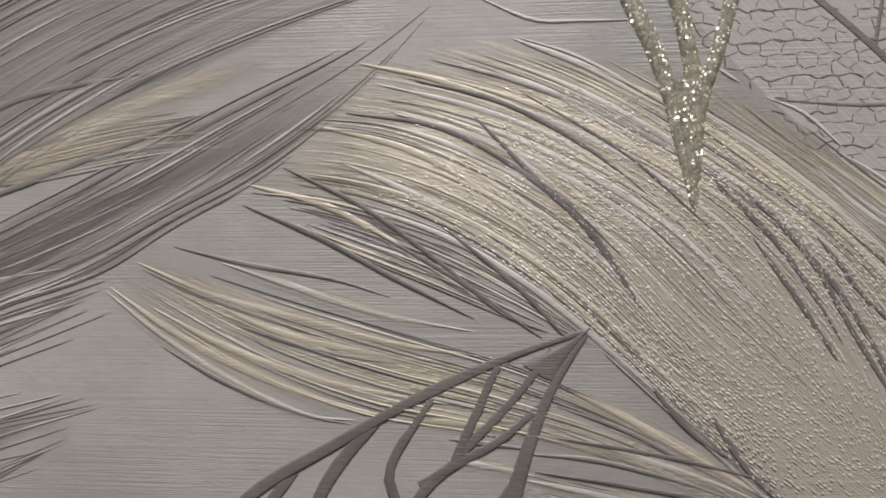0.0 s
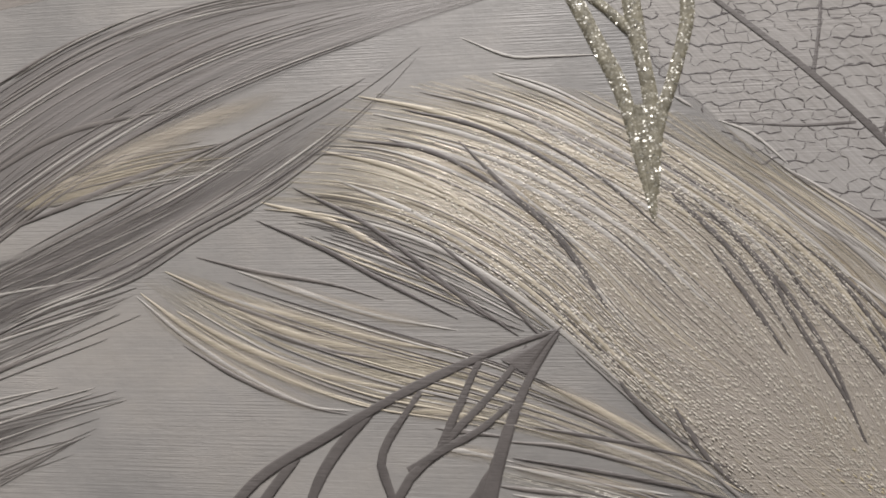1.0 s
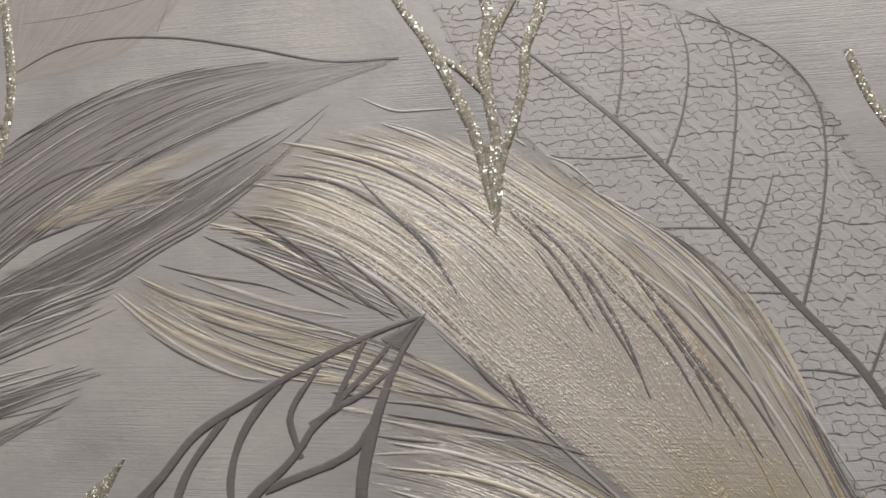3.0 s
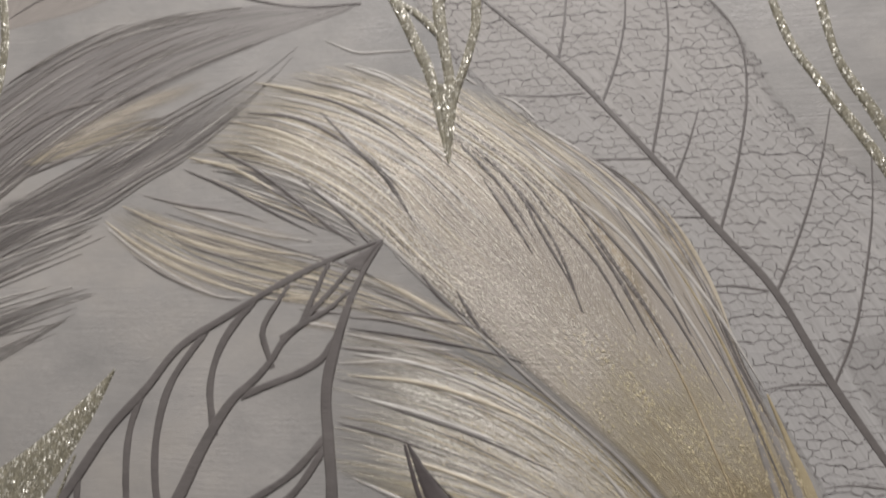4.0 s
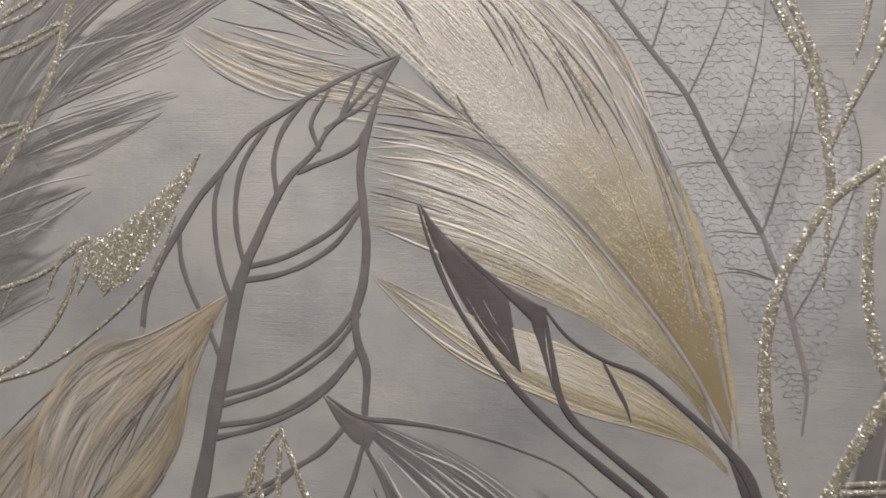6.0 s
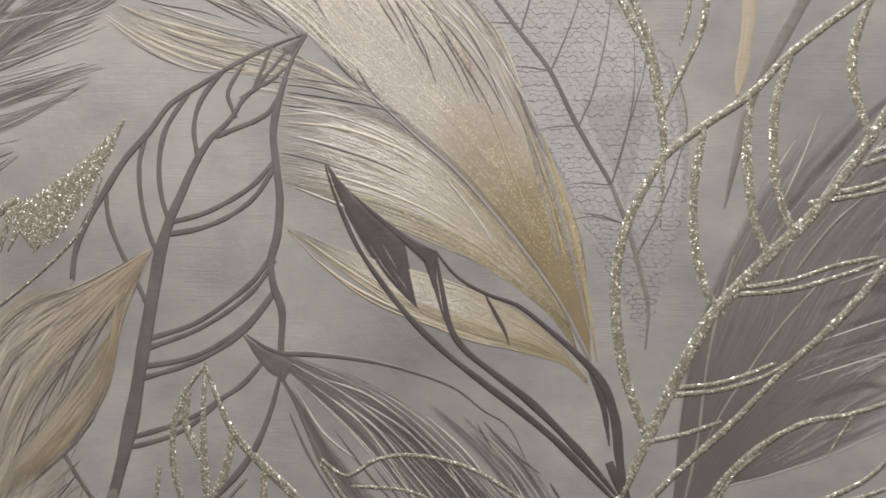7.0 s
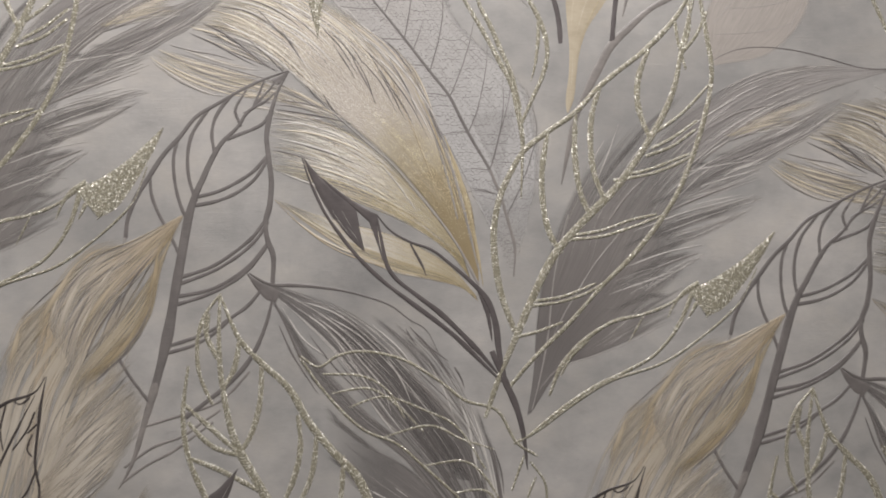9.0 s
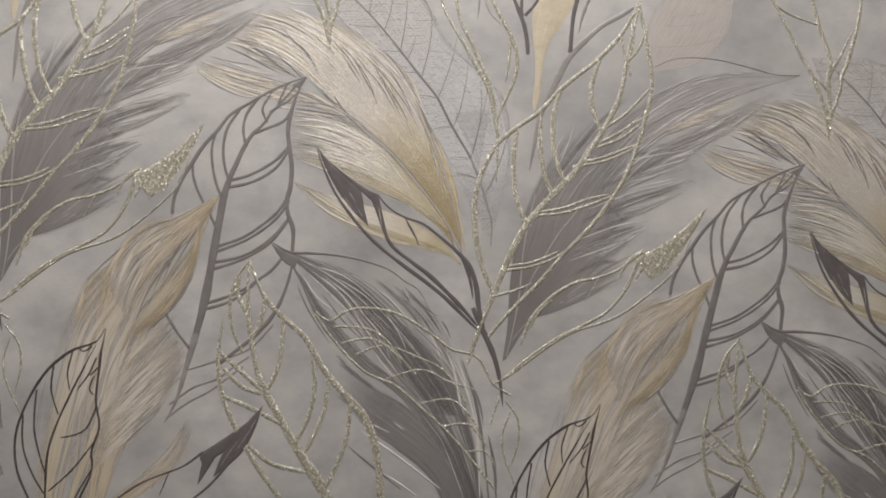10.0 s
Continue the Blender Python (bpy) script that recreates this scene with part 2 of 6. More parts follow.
def thing(name, at, label, category, group=""):
    ob = new(name)
    ob.empty_display_size = 0.02
    ob.location = (at[0] * 0.01, 0, ANCHOR_Z + at[1] * 0.01)
    MOTIFS.append(ob)
    return tagged(ob, label, category, group or name.replace("_", " ") + " motifs on the wallpaper")


MOTIFS = []


def adopt(ob, parent, label=""):
    ob.parent = parent
    if label:
        tagged(ob, label)
    return ob


def stroke(parent, name, points, widths, height, material, n=0, wobble=0.12, label="", reach=(0.0, 0.0)):
    p = np.array(points)
    for end, far in ((0, reach[0]), (-1, reach[1])):
        if far:     # run on a little, into the stroke that it joins
            d = p[end] - p[1 if end == 0 else -2]
            q = p[end] + d / max(np.hypot(*d), 1e-6) * far
            p = np.vstack([q, p]) if end == 0 else np.vstack([p, q])
    points = p
    if not n:
        n = int(max(8, min(60, np.hypot(*np.diff(p, axis=0).T).sum() * 3.5)))
    if material is GLITTER:     # glue lies broad and flat
        widths = [1.17 * w for w in widths]
    v, f = ridge(spline(points, n), widths, height, parent.location, wobble, RNG, material in (TAUPE, CHARCOAL, BLACK))
    return adopt(link_mesh(name, v, f, material), parent, label)


def blade(parent, name, left, right, height, material, n=26, m=6, label=""):
    """A solid raised shape between two edges that run the same way."""
    a, b = spline(left, n), spline(right, n)
    verts, faces = [], []
    for k in range(n):
        for j in range(m + 1):
            u = j / m
            q = a[k] * (1 - u) + b[k] * u
            up = -0.6 if j in (0, m) else height * (0.9 + 0.1 * math.sin(math.pi * u))
            verts.append((q[0] * 0.01 - parent.location[0], -up * RELIEF, ANCHOR_Z + q[1] * 0.01 - parent.location[2]))
    for k in range(n - 1):
        for j in range(m):
            c = k * (m + 1) + j
            faces.append((c, c + m + 1, c + m + 2, c + 1))
    ob = link_mesh(name, verts, faces, material)
    return adopt(ob, parent, label)


class Fan:
    """A bundle of curves blended between a few guide curves, from root (s = 0) to tip (s = 1)."""

    def __init__(self, *guides, n=48):
        self.g = np.array([spline(g, n) for g in guides])
        self.n = n

    def at(self, v, s):
        x = np.clip(v, 0, 1) * (len(self.g) - 1)
        i = int(min(x, len(self.g) - 2))
        k = np.arange(self.n) / (self.n - 1)
        f = x - i
        # smooth blend over the neighbouring guides
        lo, a, b, hi = (self.g[min(max(j, 0), len(self.g) - 1)] for j in (i - 1, i, i + 1, i + 2))
        c = a * (1 - f) + b * f + 0.5 * f * (1 - f) * ((a - lo) * (1 - f) * 0.5 - (hi - b) * f * 0.5) * 0.6
        return np.stack([np.interp(s, k, c[:, 0]), np.interp(s, k, c[:, 1])], 1)

    def film(self, parent, name, material, height, label="", rows=40, cols=24, s0=0.0, s1=1.0, v0=0.0, v1=1.0):
        verts, faces, uvs = [], [], []
        s = np.linspace(s0, s1, rows)
        for j in range(cols + 1):
            v = v0 + (v1 - v0) * j / cols
            for k, q in enumerate(self.at(v, s)):
                rim = min(1.0, 6 * min(j, cols - j) / cols, 8 * (rows - 1 - k) / rows + 0.1)
                verts.append((q[0] * 0.01 - parent.location[0], -(0.06 + height * rim) * RELIEF, ANCHOR_Z + q[1] * 0.01 - parent.location[2]))
                uvs.append((s[k], v))
        for j in range(cols):
            for k in range(rows - 1):
                a = j * rows + k
                faces.append((a, a + 1, a + rows + 1, a + rows))
        return adopt(link_mesh(name, verts, faces, material, True, uvs), parent, label)

    def barbs(self, parent, name, count, materials, height, width, s_range, length, v_range=(0, 1), drift=0.04, label="", joined=False, n=18, spread=0.15):
        """Raised strands that follow the fan; each begins and ends where it likes. materials: (material, weight) pairs.
        Pale and dark inks side by side also paint the relief's lit and shaded edges.
        """
        pool = {}
        for c in range(count):
            v = v_range[0] + (v_range[1] - v_range[0]) * (c + RNG.uniform(0.1, 0.9)) / count
            span = RNG.uniform(*length)
            start = RNG.uniform(s_range[0], max(s_range[0], s_range[1] - span))
            s = np.linspace(start, min(s_range[1], start + span), n)
            d = RNG.uniform(-drift, drift)
            line = np.array([self.at(v + d * (x - s[0]) / max(span, 0.01), np.array([x]))[0] for x in s])
            w = RNG.uniform(*width)
            ws = (w * 0.15, w * 0.8, w, w * 0.8, w * 0.1)
            mat = RNG.choices([m for m, _ in materials], [k for _, k in materials])[0]
            vs, fs = ridge(line, ws, height * RNG.uniform(0.8, 1.15), parent.location, spread, RNG)
            if joined:
                bv, bf = pool.setdefault(mat, ([], []))
                base = len(bv)
                bv += vs
                bf += [tuple(i + base for i in f) for f in fs]
            else:
                adopt(link_mesh(name, vs, fs, mat), parent, label)
        for mat, (bv, bf) in pool.items():
            tagged(adopt(link_mesh(name, bv, bf, mat), parent, label), kind="stuff")


def wisp(parent, points, width, height, material, name="wisp"):
    """A soft printed streak along a line: flat, feathered at its sides and ends. width in mm."""
    line = spline(points, 30)
    tang = np.gradient(line, axis=0)
    tang /= np.maximum(np.hypot(tang[:, 0], tang[:, 1]), 1e-9)[:, None]
    side = np.stack([-tang[:, 1], tang[:, 0]], 1) * width * 0.05
    return Fan(line - side, line, line + side, n=30).film(parent, name, material, height * RNG.uniform(0.94, 1.06), rows=26, cols=8)


def streak_material(name, dark, light):
    return film_material(name, [(0.0, dark), (0.5, light), (1.0, dark)], (0.6, 1.0), (0.0, 0.6), 5, 0.92, 0.48, 0, 0, 0.3, root=(0.0, 0.3), ends=0.6, gap=0.55)


TAN_STREAK = streak_material("tan_streak", (0.36, 0.30, 0.21), (0.41, 0.35, 0.26))
OCHRE_STREAK = streak_material("ochre_streak", (0.27, 0.215, 0.135), (0.31, 0.255, 0.17))
CREAM_STREAK = streak_material("cream_streak", (0.395, 0.355, 0.295), (0.445, 0.402, 0.34))
DARK_STREAK = streak_material("dark_grey_streak", (0.125, 0.115, 0.11), (0.15, 0.139, 0.133))


def box(name, lo, hi, material, label, kind="structure"):
    bm = bmesh.new()
    bmesh.ops.create_cube(bm, size=1)
    for v in bm.verts:
        v.co = Vector(((lo[i] + hi[i]) / 2 + v.co[i] * (hi[i] - lo[i])) for i in range(3))
    me = bpy.data.meshes.new(name)
    bm.to_mesh(me)
    bm.free()
    me.materials.append(material)
    return tagged(new(name, me), label, name.split("_")[0], kind=kind)


# ---- the room ----
box("wall_north", (-2.0, 0.0, 0.0), (2.4, 0.15, 2.6), PAPER, "papered wall with beige grey linen-embossed wallpaper")
box("wall_south", (-2.0, -3.75, 0.0), (2.4, -3.6, 2.6), PLASTER, "plain pale grey plastered wall")
box("wall_west", (-2.15, -3.75, 0.0), (-2.0, 0.15, 2.6), PLASTER, "plain pale grey plastered wall")
box("wall_east", (2.4, -3.75, 0.0), (2.55, 0.15, 2.6), PLASTER, "plain pale grey plastered wall")
box("floor", (-2.15, -3.75, -0.15), (2.55, 0.15, 0.0), BOARDS, "plain grey-brown floor")
box("ceiling", (-2.15, -3.75, 2.6), (2.55, 0.15, 2.75), PLASTER, "plain white ceiling")


# ---- veined leaf, the lowest layer ----
def inside(poly, p):
    hit, n = False, len(poly)
    for a in range(n):
        (x1, y1), (x2, y2) = poly[a], poly[a - 1]
        if (y1 > p[1]) != (y2 > p[1]) and p[0] < (x2 - x1) * (p[1] - y1) / (y2 - y1) + x1:
            hit = not hit
    return hit


def veined_leaf():
    t = thing("veined_leaf", (10, 0), "pale grey skeletonised leaf with a net of fine veins", "leaf")
    rib = [(19.29, -17.60), (19.34, -15.09), (18.77, -12.97), (18.00, -10.52), (17.06, -8.27), (15.08, -5.04)] + [(13.40, -1.91), (11.84, -0.02)] + [(9.66, 2.69), (7.99, 4.69), (6.46, 6.38), (4.06, 8.60), (2.23, 10.24)]
    left = [(19.29, -17.60), (17.41, -14.05), (15.39, -10.20), (13.04, -5.74)] + [(9.26, 0.01), (6.98, 2.43), (4.16, 4.88), (1.48, 8.10), (-0.07, 11.28)]
    right = [(19.29, -17.60), (20.50, -12.59), (21.29, -8.40), (21.15, -4.99), (20.05, -1.30)] + [(14.31, 4.04), (13.30, 6.17), (11.59, 8.57), (9.04, 10.18), (6.28, 11.07)]
    wash = Fan(left, rib, right)
    # Paler than the paper: some of the leaf's silvery sheen is in this wash colour.
    mat = film_material("veined_leaf_wash", [(0.0, (0.44, 0.435, 0.43)), (0.5, (0.42, 0.41, 0.40)), (1.0, (0.36, 0.34, 0.32))], (1.2, 1.4), (0.0, 0.06), 20, 0.7, 0.5, 0, 0, 0.1, root=(0.02, 0.3))
    wash.film(t, "leaf_wash", mat, 0.1)
    dim = film_material("veined_leaf_shade_wash", [(0.0, (0.21, 0.20, 0.195)), (1.0, (0.20, 0.19, 0.185))], (1.2, 1.4), (0.0, 0.02), 12, 0.14, 0.5, 0, 0, 0.1)
    Fan([(15.22, -3.85), (15.95, -5.71), (17.06, -8.27), (18.00, -10.52)], [(15.22, -3.75), (17.06, -2.93), (18.58, -2.58), (19.43, -2.64)]).film(t, "inner_wash", dim, 0.16)
    stroke(t, "midrib", rib[:5], (1.2, 2.6, 3.2, 2.9), 0.56, GREY, label="grey lower midrib")
    stroke(t, "midrib", rib[4:], (2.8, 2.7, 2.6, 2.4, 2.0, 1.6, 0.6), 0.5, TAUPE, n=44)
    for pts in ([(6.46, 6.42), (6.69, 7.91), (6.75, 9.26), (6.62, 10.64)], [(7.99, 4.69), (8.64, 6.65), (8.86, 8.51), (8.52, 10.07)],
                [(9.66, 2.69), (10.08, 4.94), (10.33, 7.46), (10.08, 9.35), (9.54, 10.17)], [(11.86, 0.06), (12.53, 2.59), (12.88, 4.97), (12.66, 6.93), (11.58, 8.47), (10.33, 9.33), (8.86, 10.14)],
                [(10.39, 1.73), (10.87, 2.99), (11.28, 4.35)], [(13.50, -2.20), (14.40, 0.00), (15.10, 2.20), (15.50, 4.10)], [(15.10, -5.20), (15.80, -3.50), (16.30, -1.40), (16.60, 0.60), (16.70, 2.90)], [(17.07, -8.21), (17.61, -6.30), (18.10, -3.30), (18.04, -0.51)], [(17.06, -8.27), (17.82, -5.35), (18.57, -2.31), (18.83, 0.02)],
                [(18.57, -12.26), (19.70, -9.80), (20.62, -7.03), (21.04, -4.65), (20.05, -1.30)]):
        stroke(t, "vein", pts, (1.1, 0.9, 0.7, 0.4), 0.46, TAUPE)
    for pts in ([(7.43, 5.12), (6.07, 5.08), (4.17, 5.25)], [(9.66, 2.60), (7.81, 2.66), (5.65, 2.61)], [(13.31, -2.04), (12.02, -1.85), (10.70, -1.97)],
                [(15.17, -5.05), (13.73, -5.12), (13.00, -5.29)], [(17.07, -8.30), (15.40, -8.19), (14.69, -8.32)], [(17.55, -10.35), (15.97, -10.06), (14.73, -10.33)], [(18.00, -10.52), (16.60, -10.01), (15.38, -9.85)],
                [(11.75, 0.46), (10.38, 0.52), (9.13, 0.47)]):
        stroke(t, "vein", pts, (0.9, 0.7, 0.35), 0.44, TAUPE)
    # net of fine veins: a jittered lattice of small cells over the leaf
    rng = random.Random(5)
    s = np.linspace(0, 1, 40)
    outline = [tuple(p) for p in wash.at(0.0, s)] + [tuple(p) for p in wash.at(1.0, s)[::-1]]
    lo, hi = np.min(outline, axis=0), np.max(outline, axis=0)
    sx, sz = 0.25, 0.175
    grid = {}
    for i in range(int((hi[0] - lo[0]) / sx) + 2):
        for j in range(int((hi[1] - lo[1]) / sz) + 2):
            # corners of a honeycomb of cells, pushed about
            p = np.array([lo[0] + (i + rng.uniform(-0.42, 0.42)) * sx, lo[1] + (1.5 * j + (0.2 if (i + j) % 2 else -0.2) + rng.uniform(-0.42, 0.42)) * sz])
            if inside(outline, p):
                grid[i, j] = p
    verts, faces = [], []

    def thread(points, w, n):
        vs, fs = ridge(spline(points, n), (w, w * 0.9), 0.36, t.location)
        start = len(verts)
        verts.extend(vs)
        faces.extend(tuple(k + start for k in f) for f in fs)

    for (i, j), p in grid.items():
        for q in [(i + 1, j)] + ([(i, j + 1)] if (i + j) % 2 else []):
            if q not in grid or rng.random() < (0.12 if q[1] == j else 0.2) + 0.25 * (noise.noise((i * 0.2, j * 0.2, 1.0)) > 0.15):
                continue
            mid = (p + grid[q]) / 2 + np.array([rng.uniform(-0.05, 0.05), rng.uniform(-0.05, 0.05)])
            thread([p, mid, grid[q]], rng.choice((0.2, 0.26, 0.32, 0.4)), 4)
    # stronger cross veins, laddered over the cells
    rows = sorted({j for _, j in grid})
    for j in rows[::3]:
        run = [grid[i, j] for i in range(200) if (i, j) in grid]
        at = rng.randrange(0, 4)
        while at + 5 < len(run):
            n = rng.randrange(5, 12)
            thread(run[at:at + n], rng.uniform(0.34, 0.5), 2 * n)
            at += n + rng.randrange(2, 8)
    tagged(adopt(link_mesh("vein_net", verts, faces, CHARCOAL), t), kind="stuff")


# ---- grey plume behind the glitter leaf ----
def grey_plume():
    t = thing("grey_plume", (30, -20), "soft warm grey feather with fine streaked barbs", "feather")
    wash = [(0.0, (0.25, 0.236, 0.226)), (0.2, (0.26, 0.246, 0.236)), (0.45, (0.225, 0.21, 0.202)), (0.75, (0.20, 0.186, 0.178)), (1.0, (0.21, 0.197, 0.189))]
    body = Fan([(20.68, -30.38), (21.13, -26.54), (21.25, -21.73), (21.75, -17.22)] + [(24.05, -10.58), (25.68, -7.46), (27.99, -4.09)], [(20.80, -30.26), (22.06, -25.62), (23.51, -20.60), (25.42, -16.54)] + [(26.97, -12.28), (29.72, -8.56), (33.29, -4.60)],
               [(20.91, -30.17), (23.40, -24.94), (26.22, -21.06), (29.03, -17.44)] + [(32.41, -11.11), (35.73, -7.68)], [(21.02, -30.03), (23.87, -25.63), (27.42, -23.11), (30.94, -20.15), (34.48, -18.11)], [(21.06, -29.93), (23.42, -25.91), (26.56, -24.76), (29.70, -23.53), (33.60, -21.47)])
    bmat = film_material("plume_body_wash", [(0.0, (0.13, 0.12, 0.115)), (0.3, (0.115, 0.104, 0.10)), (0.6, (0.15, 0.138, 0.131)), (1.0, (0.20, 0.188, 0.18))], (0.62, 1.02), (0.0, 0.05), 26, 0.95, 0.5, 0, 0, 0.25, ends=0.7)
    body.film(t, "body_wash", bmat, 0.28)
    upper = Fan([(51.91, 0.60), (47.18, 0.97), (42.97, 0.86), (39.42, -0.07), (36.58, -1.51), (33.80, -3.20), (31.05, -5.74), (28.33, -9.71)], [(51.76, 0.54), (47.53, 0.29), (43.66, -0.51), (40.13, -2.00), (37.26, -3.73), (34.50, -5.99), (32.02, -8.55), (29.55, -11.69)],
                [(51.62, 0.43), (48.21, -0.67), (44.95, -1.87), (42.01, -3.20), (39.07, -4.82), (36.26, -6.82), (33.77, -9.11), (31.30, -12.26)])
    umat = film_material("plume_upper_wash", wash, (0.6, 1.0), (0.0, 0.12), 12, 0.9, 0.5, 0, 0, 0.3, ends=0.6, gap=0.3)
    lmat = film_material("plume_lower_wash", wash, (0.6, 1.0), (0.0, 0.2), 12, 0.88, 0.5, 0, 0, 0.3, root=(0.08, 0.4), ends=0.6, gap=0.4)
    fmat = film_material("plume_fringe_wash", [(0.0, (0.17, 0.158, 0.151)), (1.0, (0.215, 0.203, 0.195))], (0.5, 1.0), (0.0, 0.4), 6, 0.6, 0.5, 0, 0, 0.3, ends=0.8, gap=0.8)
    upper.film(t, "upper_wash", umat, 0.32)
    lower = Fan([(50.87, 0.24), (47.96, -1.51), (44.43, -3.14), (41.19, -4.77), (38.25, -6.24), (35.73, -7.68), (32.94, -9.96), (30.73, -12.55)], [(50.30, -0.19), (47.72, -2.36), (44.51, -4.40), (41.86, -5.88), (39.19, -7.08), (36.33, -8.24), (33.83, -10.53), (31.62, -13.12)],
                [(49.72, -0.63), (47.62, -3.20), (45.31, -5.09), (43.10, -6.27), (41.34, -7.39), (38.65, -8.36), (35.54, -9.95), (33.05, -12.54)])
    lower.film(t, "lower_wash", lmat, 0.34)
    tones = [(GREY, 3), (TAUPE, 1), (MIDGREY, 3), (PALE, 2)]
    # Thin pale strands among the dark ones paint the highlight along the embossed edges.
    upper.barbs(t, "barb", 26, [(TAUPE, 2), (GREY, 5), (MIDGREY, 3)], 0.75, (0.6, 1.3), (0.14, 0.9), (0.15, 0.5), drift=0.06)
    upper.barbs(t, "barb", 20, [(PALE, 3), (MIDGREY, 1)], 0.9, (0.5, 1.1), (0.16, 0.9), (0.1, 0.3), drift=0.06)
    upper.barbs(t, "barb_down", 30, tones, 0.55, (0.2, 0.45), (0.1, 1.0), (0.15, 0.4), joined=True)
    lower.barbs(t, "barb", 22, [(TAUPE, 2), (GREY, 5), (MIDGREY, 3)], 0.75, (0.6, 1.5), (0.1, 0.9), (0.2, 0.5), drift=0.08)
    lower.barbs(t, "barb", 14, [(PALE, 3), (MIDGREY, 1)], 0.9, (0.5, 1.1), (0.12, 0.9), (0.12, 0.3), drift=0.08)
    lower.barbs(t, "barb_down", 20, tones, 0.55, (0.2, 0.45), (0.05, 1.0), (0.15, 0.4), joined=True)
    body.barbs(t, "barb_down", 60, tones, 0.5, (0.15, 0.4), (0.45, 1.0), (0.15, 0.35), joined=True)
    for low, high, tip in (([(30.72, -12.26), (34.11, -10.24), (37.52, -8.80), (41.64, -7.44)], [(31.35, -13.41), (34.73, -11.10), (37.85, -9.65), (41.67, -7.87)], 1), ([(29.65, -14.56), (33.04, -12.25), (36.76, -11.09), (41.36, -10.45)], [(30.26, -15.43), (33.67, -13.40), (37.11, -12.23), (41.37, -10.68)], 2),
                           ([(28.55, -16.30), (32.24, -13.98), (35.98, -12.96), (40.49, -11.33)], [(29.44, -16.88), (32.87, -15.13), (36.31, -13.97), (40.35, -11.62)], 3), ([(26.18, -19.47), (28.82, -17.66), (30.81, -16.87), (32.49, -16.64)], [(26.19, -19.92), (29.53, -18.79), (31.75, -17.88), (34.46, -17.84)], 4),
                           ([(28.20, -19.24), (30.86, -18.11), (33.51, -16.75), (36.16, -15.40)], [(28.44, -19.92), (31.34, -18.79), (33.98, -17.20), (36.28, -15.58)], 5)):
        tuft = Fan(low, high)
        tuft.film(t, "fringe_wash", fmat, 0.36, s0=0.35, s1=1.0)
        tuft.barbs(t, "barb", 5, [(GREY, 1), (MIDGREY, 4), (PALE, 4)], 0.55, (0.35, 0.8), (0.25, 1.0), (0.35, 0.7), drift=0.3)
        tuft.barbs(t, "barb_down", 10, tones, 0.5, (0.15, 0.4), (0.1, 1.0), (0.2, 0.5), drift=0.3, joined=True)
    loose = Fan([(30.99, -11.69), (34.68, -9.95), (38.08, -8.51), (42.09, -7.23)], [(29.63, -13.99), (33.04, -12.25), (37.05, -11.08), (41.78, -9.86)], [(28.26, -16.30), (32.26, -14.56), (36.00, -13.39), (40.82, -11.75)])
    loose.barbs(t, "barb", 16, [(GREY, 1), (MIDGREY, 4), (PALE, 4)], 0.6, (0.45, 1.0), (0.3, 1.0), (0.3, 0.6), drift=0.15)
    stroke(t, "top_line", [(51.91, 0.63), (49.32, 0.70), (45.94, 1.55), (42.89, 2.18), (39.89, 2.36), (37.83, 2.04), (36.16, 1.25)], (1.2, 1.0, 0.8, 0.5), 0.6, TAUPE)
    stroke(t, "rachis", [(21.13, -29.79), (21.85, -26.55), (22.44, -22.87), (22.78, -18.34), (23.36, -14.76), (23.96, -12.11)], (1.2, 1.8, 1.6, 1.6), 0.66, MIDGREY, label="pale grey quill")
    stroke(t, "rachis", [(22.47, -24.02), (23.54, -21.51), (25.03, -18.79), (26.53, -16.32), (28.25, -14.08), (29.74, -12.08)], (0.6, 1.6, 1.6, 1.0), 0.66, MIDGREY, label="pale grey quill")
    stroke(t, "lower_edge", [(21.65, -27.94), (23.42, -25.91), (26.56, -24.76), (29.70, -23.53), (33.60, -21.47)], (1.0, 0.8, 0.5), 0.5, MIDGREY)
